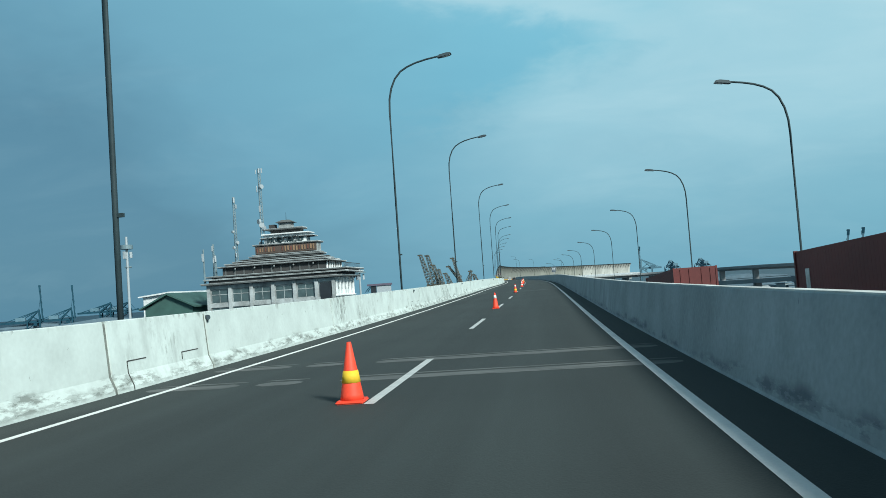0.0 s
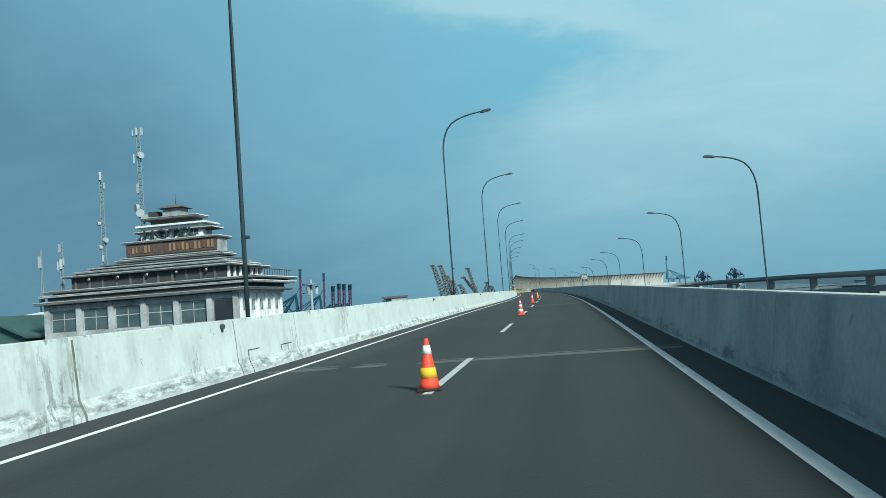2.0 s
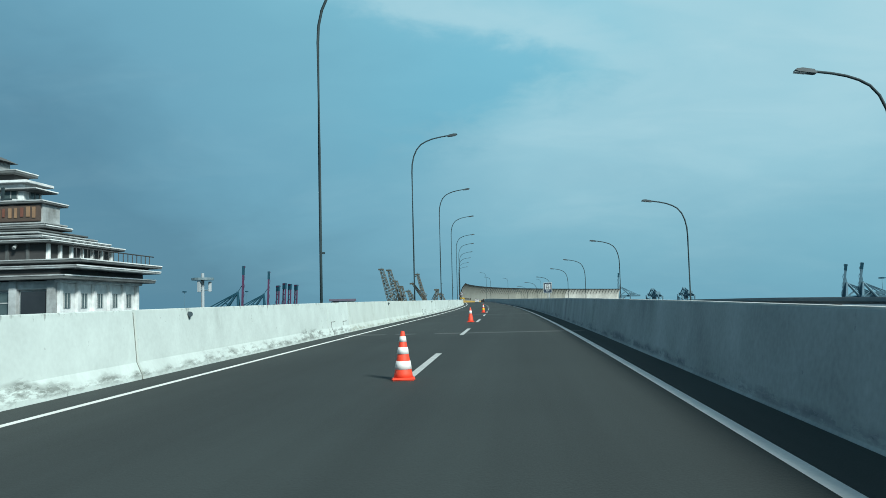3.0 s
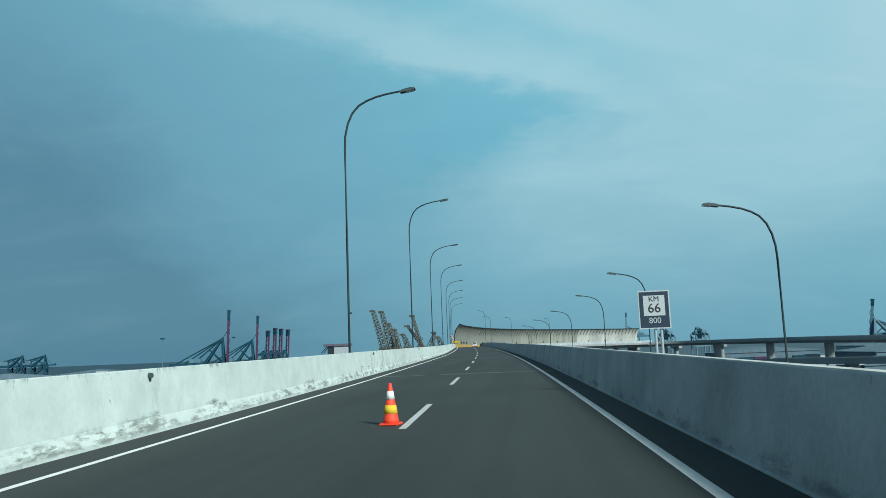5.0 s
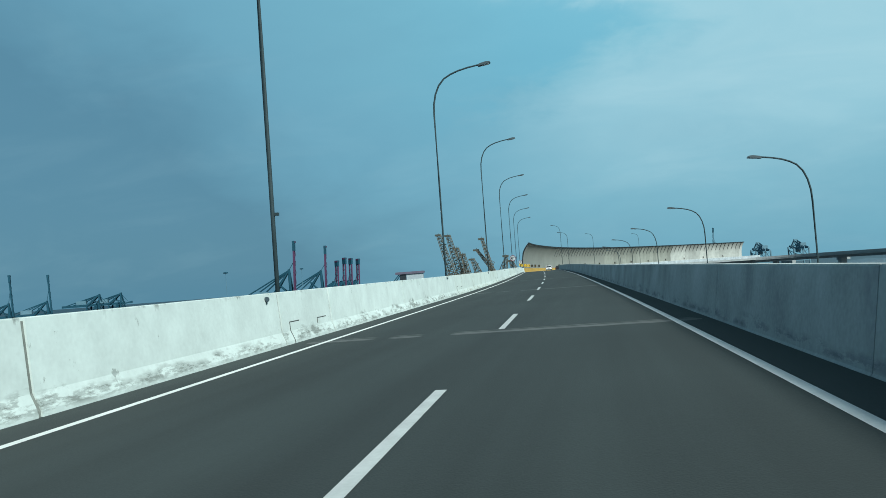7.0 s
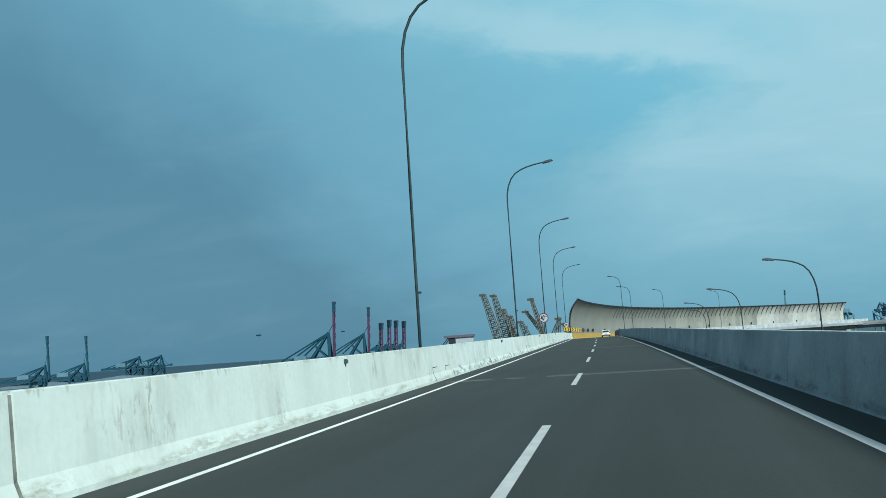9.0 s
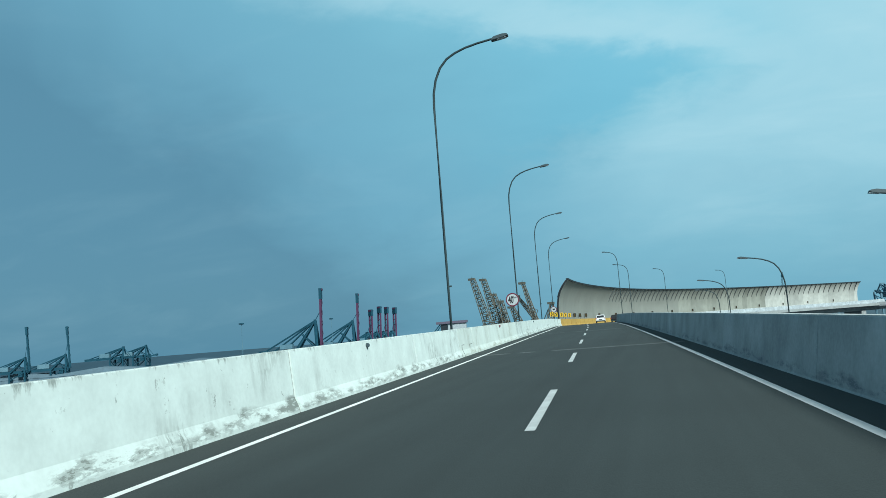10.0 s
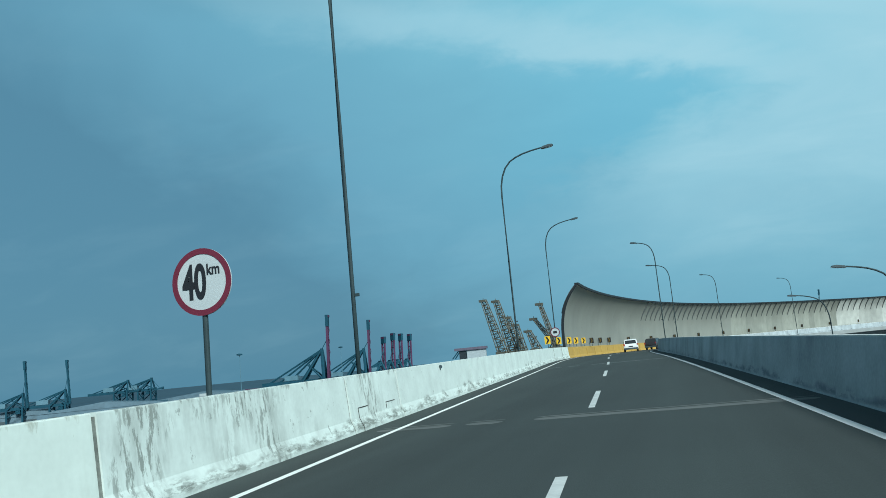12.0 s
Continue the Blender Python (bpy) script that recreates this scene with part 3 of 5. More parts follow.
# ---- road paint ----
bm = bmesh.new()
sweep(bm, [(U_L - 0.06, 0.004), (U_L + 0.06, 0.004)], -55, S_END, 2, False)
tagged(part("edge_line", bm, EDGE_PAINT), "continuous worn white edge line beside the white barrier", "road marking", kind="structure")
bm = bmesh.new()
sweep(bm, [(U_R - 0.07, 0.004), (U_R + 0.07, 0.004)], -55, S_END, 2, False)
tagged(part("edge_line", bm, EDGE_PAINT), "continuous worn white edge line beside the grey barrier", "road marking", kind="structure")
for k in range(-3, 45):
    bm = bmesh.new()
    sweep(bm, [(-0.065, 0.004), (0.065, 0.004)], 13 * k, 13 * k + 5, 1.25, False)
    tagged(part("lane_dash", bm, PAINT), "worn white painted lane dash on asphalt", "road marking", "lane dashes", "structure")
rnd = random.Random(4)
for s in JOINTS:
    bm = bmesh.new()
    for off, w in ((0.0, 0.46), (0.60, 0.12)):
        for u0, u1 in ((U_BL + 0.35, -2.6), (-2.3, -1.6), (-1.0, U_R + 0.5)):
            k = max(4, int((u1 - u0) / 0.16))
            rows = []
            for q in range(k + 1):
                thin = 0.35 if q in (0, k) else 1.0
                mid = s + off + w / 2 + rnd.uniform(-0.01, 0.01)
                half = w / 2 * thin * rnd.uniform(0.9, 1.08)
                u = u0 + (u1 - u0) * q / k
                rows.append((bm.verts.new(on_road(mid - half, u, 0.003)), bm.verts.new(on_road(mid + half, u, 0.003))))
            for a, b in zip(rows, rows[1:]):
                bm.faces.new((a[0], b[0], b[1], a[1]))
    tagged(part("expansion_joint", bm, JOINT), "pale worn expansion joint across the asphalt", "expansion joint", "expansion joints", "structure")

# ---- barriers ----


def barrier_mesh(name, prof, length, material):
    b = bmesh.new()
    prism(b, prof, -length / 2, length / 2)
    me = bpy.data.meshes.new(name)
    b.to_mesh(me)
    b.free()
    me.materials.append(material)
    return me


def face_in(z, top):
    """How far the road side of a barrier lies behind its foot, at the height z: a flared foot under a steep face."""
    return float(np.interp(z, (0.0, 0.07, 0.27, top - 0.012, top), (0.0, 0.006, 0.095, 0.165, 0.18)))


def barrier(label, u, h, side, material, s0, s1, gap=0.05, slots=False, coping=None, worn=(), fresh=(), flare=True):
    """A row of cast barrier panels, short beside the expansion joints and long between. side: +1 where the road lies to the right of it. u: the foot of its road side."""
    top = h
    face = [(-face_in(z, top), z) for z in (0.0, 0.07, 0.27, top - 0.012, top)]
    prof = (face if flare else [(0.0, 0.0), (-0.02, 0.03)] + face[3:]) + [(-0.31, top), (-0.35, top - 0.05), (-0.40, -0.3), (0.0, -0.3)]
    prof = [(x * side, z) for x, z in prof]
    root = thing("barrier", Matrix(), label, "barrier", kind="structure")
    cuts = [s0] + [c for k in BARRIER_JOINTS for c in [k + o for o in (0.0, 3.5, 12.7, 22.2)] if s0 + 1 < c < s1 - 1] + [s1]
    meshes = {}
    for a, c in zip(cuts, cuts[1:]):
        pieces = max(1, int(round((c - a) / 4.5))) if a > 350 else 1
        for i in range(pieces):
            q0, q1 = a + (c - a) * i / pieces, a + (c - a) * (i + 1) / pieces
            size = round(q1 - q0, 3)
            if size not in meshes:
                meshes[size] = barrier_mesh("panel", prof, size - gap, material)
            ob = new("panel", meshes[size])
            ob.parent = root
            ob.matrix_world = road_pose((q0 + q1) / 2, u, 0, upright=False)
            if any(w0 < (q0 + q1) / 2 < w1 for w0, w1 in worn):
                ob.material_slots[0].link = "OBJECT"
                ob.material_slots[0].material = WORN_CONC
            elif any(w0 < (q0 + q1) / 2 < w1 for w0, w1 in fresh):
                ob.material_slots[0].link = "OBJECT"
                ob.material_slots[0].material = FRESH_CONC
            # added strip over the top edge, its sunlight given by a paler colour
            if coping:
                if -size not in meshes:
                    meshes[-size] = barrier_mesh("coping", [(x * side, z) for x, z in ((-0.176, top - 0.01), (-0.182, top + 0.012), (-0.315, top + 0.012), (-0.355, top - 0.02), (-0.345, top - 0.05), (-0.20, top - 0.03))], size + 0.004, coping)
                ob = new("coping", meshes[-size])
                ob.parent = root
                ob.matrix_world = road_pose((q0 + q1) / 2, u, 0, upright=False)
        if slots:
            # dirty filler set back in the joint
            k = bmesh.new()
            prism(k, [(x * side, z) for x, z in [(-face_in(z, top) - 0.022, z) for z in (0.0, 0.07, 0.27, top - 0.04)] + [(-0.29, top - 0.04), (-0.34, 0.0)]], -gap * 0.62, gap * 0.62)
            ob = part("joint_filler", k, FILLER, root)
            ob.matrix_world = road_pose(a, u, 0, upright=False)
        if slots and a in BARRIER_JOINTS and a > -8:
            # two let-in cover plates between the joints: a dark slot along the top, an open edge at the side
            for o0, o1, z1, z0 in ((0.5, 1.1, 0.46, 0.0), (2.37, 3.05, 0.43, 0.30)):
                k = bmesh.new()
                box(k, -0.02, 0.005, 0, o1 - o0, -0.010, 0.010)
                ob = part("slot", k, SLOT_GREY, root)
                ob.matrix_world = road_pose(a + o0, u - side * face_in(z1, top), z1, upright=False)
                k = bmesh.new()
                zs = [z for z in (z1, 0.27, 0.07, 0.005) if z >= z0]
                zs = zs if zs[-1] == z0 or z0 == 0.0 else zs + [z0]
                tube(k, [(-side * face_in(z, top), 0, z) for z in zs], [0.011] * len(zs), 6)
                ob = part("plate_edge", k, SLOT_GREY, root)
                ob.matrix_world = road_pose(a + o0, u, 0, upright=False)
    return root


def reflector(s, u, h, material, side=1):
    t = thing("reflector", road_pose(s, u, h), "small round reflector bolted to the barrier near its top", "reflector", "barrier reflectors")
    b = bmesh.new()
    rod(b, (0, 0, 0), (0.05 * side, -0.03, 0), 0.055, 0.05, 12)
    part("disc", b, material, t)
    b = bmesh.new()
    box(b, -0.012, 0.02, -0.02, 0.02, -0.10, 0.0)
    part("bracket", b, STEEL, t)


# ---- street lamps ----


def street_lamp(m, reach, tall, label, group):
    """A bent steel lamp column. reach: metres of the arm towards +x of its own axes; tall: height of the lamp."""
    t = thing("street_lamp", m, label, "street lamp", group)
    sg = 1 if reach > 0 else -1
    path = [(0, 0, 0.05), (0, 0, 3.5), (0, 0, 7.0), (0, 0, tall * 0.80)]
    rad = [0.053, 0.052, 0.052, 0.052]
    r = abs(reach)
    for fx, fz in ((0.01, 0.845), (0.05, 0.888), (0.12, 0.925), (0.22, 0.952), (0.34, 0.968), (0.48, 0.980), (0.65, 0.989), (0.85, 0.996), (0.95, 0.999)):
        path.append((sg * r * fx, 0, tall * fz))
        rad.append(0.052 - 0.008 * fx)
    b = bmesh.new()
    tube(b, path, rad, 10)
    part("column", b, STEEL, t, smooth=True)
    tilt = pose(sg * r, 0, tall, 0, -9 * sg, 0)
    b = bmesh.new()
    prism(b, [(-0.52, -0.05), (-0.40, 0.06), (0.0, 0.075), (0.20, 0.03), (0.24, -0.04), (0.1, -0.07), (-0.45, -0.07)], -0.15, 0.15, tilt @ Matrix.Diagonal((sg, 1, 1, 1)))
    head = part("lamp_head", b, LAMP_GREY, t)
    b = bmesh.new()
    box(b, -0.25, 0.15, -0.11, 0.11, -0.095, -0.072, tilt)
    part("lens", b, LENS, head)
    b = bmesh.new()
    box(b, -0.22, 0.22, -0.22, 0.22, 0.0, 0.05, bevel=0.01)
    part("base_plate", b, STEEL, t)
    b = bmesh.new()
    box(b, 0.05 * sg, 0.15 * sg, -0.04, 0.04, 3.15, 3.22)
    part("cable_bracket", b, STEEL, t)
    return t


# ---- traffic cones ----


def cone(s, u, bands, base, label):
    t = thing("traffic_cone", road_pose(s, u, 0.0, turn=12 * math.sin(s)), label, "traffic cone", "traffic cones")
    b = bmesh.new()
    lathe(b, [(0.142, 0.038), (0.132, 0.10), (0.030, 0.70), (0.024, 0.715), (0.010, 0.716)], 24)
    part("body", b, ORANGE, t, smooth=True)
    b = bmesh.new()
    box(b, -0.17, 0.17, -0.17, 0.17, 0.0, 0.04, bevel=0.015)
    part("base", b, base, t)
    for z0, z1, mt in bands:
        b = bmesh.new()
        rr = lambda z: 0.135 - (z - 0.10) * 0.175 + 0.004
        lathe(b, [(rr(z0), z0), (rr(z1), z1)], 24)
        part("reflective_band", b, mt, t, smooth=True)
    return t


# ---- signs ----


def letters(txt, size, m, material, parent, name="lettering", bold=0.0):
    cu = bpy.data.curves.new(name, "FONT")
    cu.body, cu.size, cu.extrude, cu.align_x, cu.align_y = txt, size, 0.003, "CENTER", "CENTER"
    cu.offset = bold
    tmp = bpy.data.objects.new(name, cu)
    me = bpy.data.meshes.new_from_object(tmp)
    bpy.data.objects.remove(tmp)
    me.materials.append(material)
    ob = new(name, me)
    ob.parent = parent
    ob.matrix_local = m
    return ob


def ring(bm, r0, r1, y0, y1, seg=40):
    """A flat ring in the xz plane."""
    vs = []
    for k in range(seg):
        a = 2 * math.pi * k / seg
        c, s_ = math.cos(a), math.sin(a)
        vs.append([bm.verts.new((r * c, y, r * s_)) for r, y in ((r0, y0), (r1, y0), (r1, y1), (r0, y1))])
    for k in range(seg):
        p, q = vs[k], vs[(k + 1) % seg]
        for i in range(4):
            bm.faces.new((p[i], p[(i + 1) % 4], q[(i + 1) % 4], q[i]))
    bmesh.ops.recalc_face_normals(bm, faces=bm.faces)


def round_sign(m, r, drop, label, text=True):
    """A round speed sign that faces -y of its own axes, on a post that goes down by drop."""
    t = thing("speed_sign", m, label, "road sign")
    b = bmesh.new()
    bmesh.ops.create_cone(b, cap_ends=True, segments=40, radius1=r, radius2=r, depth=0.02, matrix=pose(0, 0.012, 0, 90))
    part("plate", b, SIGN_WHITE, t)
    b = bmesh.new()
    ring(b, r * 0.83, r * 1.0, -0.006, 0.002)
    part("border", b, SIGN_RED, t, "dark red ring")
    if text:
        up = pose(0, 0, 0, 90)
        letters("40", r * 1.42, pose(-r * 0.24, -0.004, -r * 0.04) @ up @ Matrix.Diagonal((0.56, 1, 1, 1)), SIGN_BLACK, t, bold=0.02)
        letters("km", r * 0.46, pose(r * 0.41, -0.004, r * 0.33) @ up @ Matrix.Diagonal((0.8, 1, 1, 1)), SIGN_BLACK, t, bold=0.004)
    else:
        b = bmesh.new()
        box(b, -r * 0.4, r * 0.4, -0.006, 0.0, -r * 0.25, r * 0.25)
        part("lettering", b, SIGN_BLACK, t)
    b = bmesh.new()
    rod(b, (0, 0.05, -drop), (0, 0.05, r * 0.6), 0.04, 0.04, 12)
    part("post", b, STEEL, t)
    for z in (-r * 0.4, r * 0.4):
        b = bmesh.new()
        box(b, -0.07, 0.07, 0.022, 0.1, z - 0.03, z + 0.03)
        part("clamp", b, STEEL, t)
    return t


def km_sign(m, w, hgt, drop):
    t = thing("kilometre_sign", m, "white and dark blue kilometre sign behind the grey barrier", "road sign")
    b = bmesh.new()
    box(b, -w / 2, w / 2, 0.0, 0.03, -hgt / 2, hgt / 2)
    part("plate", b, SIGN_WHITE, t)
    b = bmesh.new()
    i = 0.055
    box(b, -w / 2 + 0.03, w / 2 - 0.03, -0.006, 0.0, -hgt / 2 + 0.03, hgt / 2 - 0.03)
    part("border", b, SIGN_BLUE, t)
    b = bmesh.new()
    box(b, -w / 2 + 2.2 * i, w / 2 - 2.2 * i, -0.012, -0.006, -hgt * 0.16, hgt / 2 - 2.2 * i)
    part("face", b, SIGN_WHITE, t)
    up = pose(0, 0, 0, 90)
    letters("KM", hgt * 0.19, pose(0, -0.016, hgt * 0.275) @ up, SIGN_BLACK, t)
    letters("66", hgt * 0.34, pose(0, -0.016, hgt * 0.03) @ up, SIGN_BLACK, t)
    letters("800", hgt * 0.21, pose(0, -0.010, -hgt * 0.29) @ up, SIGN_WHITE, t)
    for x in (0.0, 0.14):
        b = bmesh.new()
        rod(b, (x, 0.06, -drop), (x, 0.06, hgt * 0.3), 0.035, 0.035, 10)
        part("post", b, CRANE_WHITE, t, "pale grey post")
    return t


def chevron_sign(m, w=0.55, hgt=0.75, drop=0.5, dark=False):
    t = thing("chevron_sign", m, "black bend sign with a faded ochre chevron on the barrier" if dark else "yellow bend sign with a black chevron on the barrier", "road sign", "chevron signs")
    b = bmesh.new()
    box(b, -w / 2, w / 2, 0, 0.02, -hgt / 2, hgt / 2)
    part("plate", b, SIGN_BLACK if dark else SIGN_YELLOW, t)
    b = bmesh.new()
    a, c = w * 0.32, hgt * 0.42
    for sgn in (1, -1):
        vs = [b.verts.new((x, -0.004, z * sgn)) for x, z in ((-a, c), (0.0, c), (a, 0), (0.0, 0))]
        b.faces.new(vs)
    part("chevron", b, SIGN_OCHRE if dark else SIGN_BLACK, t)
    b = bmesh.new()
    rod(b, (0, 0.05, -hgt / 2 - drop), (0, 0.05, hgt * 0.3), 0.03, 0.03, 8)
    part("post", b, STEEL, t)
    return t

# ---- the barriers, lamps, cones and signs in place ----
barrier("whitewashed concrete crash barrier, streaked and chipped along its foot", U_BL, H_BL, 1, WHITE_CONC, -55, 362, gap=0.09, slots=True, worn=((14, 24), (35, 54), (156, 160), (166, 175), (243, 249), (289, 299)), fresh=((208, 240), (266, 288), (100, 121)))
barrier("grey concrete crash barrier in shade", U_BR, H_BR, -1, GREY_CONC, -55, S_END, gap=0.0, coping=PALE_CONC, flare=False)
barrier("yellow painted concrete crash barrier along the bend", U_BL, H_BL, 1, YELLOW_CONC, 362, 417)
barrier("dark mottled concrete crash barrier under the noise wall", U_BL, H_BL, 1, DARK_CONC, 417, S_END)

for k in range(-1, 13):
    s = 5.9 + 24.95 * k + (0.65 if k == 11 else 0.0)
    reflector(s, U_BL - 0.15, H_BL - 0.12, SIGN_RED if k == 11 else LAMP_GREY)
for i, s in enumerate(LAMPS_L):
    street_lamp(road_pose(s, U_PL, -0.25), ARM_L, TALL + 0.25 + LAMP_EXTRA.get(s, 0.0), "tall bent steel street lamp behind the white barrier", "street lamps along the carriageway")
for s, u, z in LAMPS_R:
    street_lamp(road_pose(s, u, z), -ARM_R, TALL, "tall bent steel street lamp beside the lower carriageway", "street lamps along the carriageway")

Y_, W_ = YELLOW_BAND, WHITE_BAND
cone(0.2, -0.24, [(0.24, 0.38, Y_)], ORANGE, "orange traffic cone with one yellow band on the lane line")
cone(25.8, -0.06, [(0.46, 0.60, W_)], ORANGE, "orange traffic cone with a white collar on the lane line")
cone(52.4, -0.03, [(0.18, 0.32, Y_), (0.50, 0.62, W_)], BLACK_RUB, "orange traffic cone with yellow and white bands and a black base")
cone(77.8, -0.05, [(0.16, 0.28, W_), (0.38, 0.48, W_), (0.56, 0.64, W_)], ORANGE, "red and white striped traffic cone on the lane line")
cone(104.0, -0.3, [(0.42, 0.56, W_)], ORANGE, "orange traffic cone with a white band on the lane line")
cone(130.7, -0.28, [(0.20, 0.34, Y_), (0.44, 0.58, W_)], ORANGE, "orange traffic cone with yellow and white bands")

p = Vector(SIGN40)
round_sign(pose(p.x, p.y, p.z, 0, 0, -heading(293) - 4), 0.48, 3.4, "round white speed sign with a red ring behind the barrier")
q = on_road(357, U_BL - 0.6, 2.6)
round_sign(pose(q.x, q.y, q.z, 0, 0, 0), 0.45, 3.0, "small round road sign near the start of the noise wall", False)
p = Vector(SIGN66)
km_sign(pose(p.x, p.y, p.z, 0, 0, -heading(131) - 4), 0.75, 0.93, 3.6)

# ---- noise wall along the bend ----


def noise_wall(s0, s1):
    t = thing("noise_wall", Matrix(), "pale curved noise wall that leans over the bend, with steel ribs", "noise wall", kind="structure")
    prof = []
    for i in range(49):
        a = i / 48
        prof.append((U_BL - 0.25 + OVER * a ** 3.2, H_BL - 0.1 + (H_WALL - H_BL + 0.1) * a))
    prof_b = [(u - 0.12, h) for u, h in prof]
    s = s0
    while s < s1:
        wide = 3.0 if s < 405 else 2.4
        b = bmesh.new()
        sweep(b, prof + prof_b[::-1], s + 0.001, min(s + wide - 0.001, s1), 3)
        # tone steps up round the bend; the palest panels are coloured as sunlit
        part("panel", b, WALL_PANEL if s < 450 else WALL_PANEL_UNEVEN if s < 498 else WALL_PANEL_SUNLIT, t)
        b = bmesh.new()
        out = -0.08 if s < 404 else 0.22
        upper = prof[27::3]
        ribp = [(u + out * min(1.0, 0.2 + 0.2 * i), h) for i, (u, h) in enumerate(upper)] + [(u - 0.32, h) for u, h in upper[::-1]]
        sweep(b, ribp, s - 0.10, s + 0.10, 1)
        part("rib", b, RIB, t)
        s += wide
    b = bmesh.new()
    u, h = prof[-1]
    sweep(b, [(u + 0.12, h - 0.05), (u + 0.12, h + 0.2), (u - 0.3, h + 0.2), (u - 0.3, h - 0.05)], s0, s1, 4)
    part("cap", b, DARK_STEEL, t, "dark steel capping rail")
    b = bmesh.new()
    sweep(b, [(u + 0.05, h) for u, h in prof] + [(u - 0.22, h) for u, h in prof[::-1]], s0 - 0.30, s0 - 0.08, 1)
    part("end_post", b, DARK_STEEL, t, "dark curved steel end post")
    return t


noise_wall(S_WALL, S_WALL_END)
for k in range(21):
    if k == 1:
        continue
    s = 346.2 + 5.1 * k if k < 9 else 397.8 + 12.25 * (k - 9)
    q = on_road(s, U_BL - 0.28 if s < 360 else U_BL + 0.12, H_BL + 0.72)
    chevron_sign(pose(q.x, q.y, q.z - 0.08, 0, 0, -heading(s) - 10), 0.48, 0.64, drop=0.32, dark=s > 376)

# ---- the stepped hotel beside the road ----


def slab(root, name, x0, x1, y0, y1, z0, z1, material, label="", bevel=0.04):
    b = bmesh.new()
    box(b, x0, x1, y0, y1, z0, z1, bevel=bevel)
    return part(name, b, material, root, label)


def hip(root, name, x0, x1, y0, y1, z0, z1, inset, material):
    """A low sloping roof skirt that narrows upwards."""
    b = bmesh.new()
    a = [b.verts.new(p) for p in ((x0, y0, z0), (x1, y0, z0), (x1, y1, z0), (x0, y1, z0))]
    c = [b.verts.new(p) for p in ((x0 + inset, y0 + inset, z1), (x1 - inset, y0 + inset, z1), (x1 - inset, y1 - inset, z1), (x0 + inset, y1 - inset, z1))]
    for i in range(4):
        b.faces.new((a[i], a[(i + 1) % 4], c[(i + 1) % 4], c[i]))
    b.faces.new(a[::-1])
    b.faces.new(c)
    return part(name, b, material, root)


# green base lightened in place of the reflection on the panes
HOTEL_GLASS = mat("reflecting_green_glass", (0.075, 0.11, 0.115), 0.2, 0.4, 0.7)


def facade_window(root, x0, x1, y, z0, z1, side=False):
    """A window set 12 cm into a front (at y) or side wall (at x = y)."""
    b = bmesh.new()
    if side:
        box(b, y - 0.02, y + 0.03, x0, x1, z0, z1)
    else:
        box(b, x0, x1, y - 0.03, y + 0.02, z0, z1)
    w = part("window", b, HOTEL_GLASS, root)
    n = max(2, int((x1 - x0) / 1.1))
    for i in range(n + 1):
        x = x0 + (x1 - x0) * i / n
        b = bmesh.new()
        if side:
            box(b, y + 0.02, y + 0.07, x - 0.04, x + 0.04, z0, z1)
        else:
            box(b, x - 0.04, x + 0.04, y - 0.07, y - 0.02, z0, z1)
        part("mullion", b, PLASTER, w)
    return w


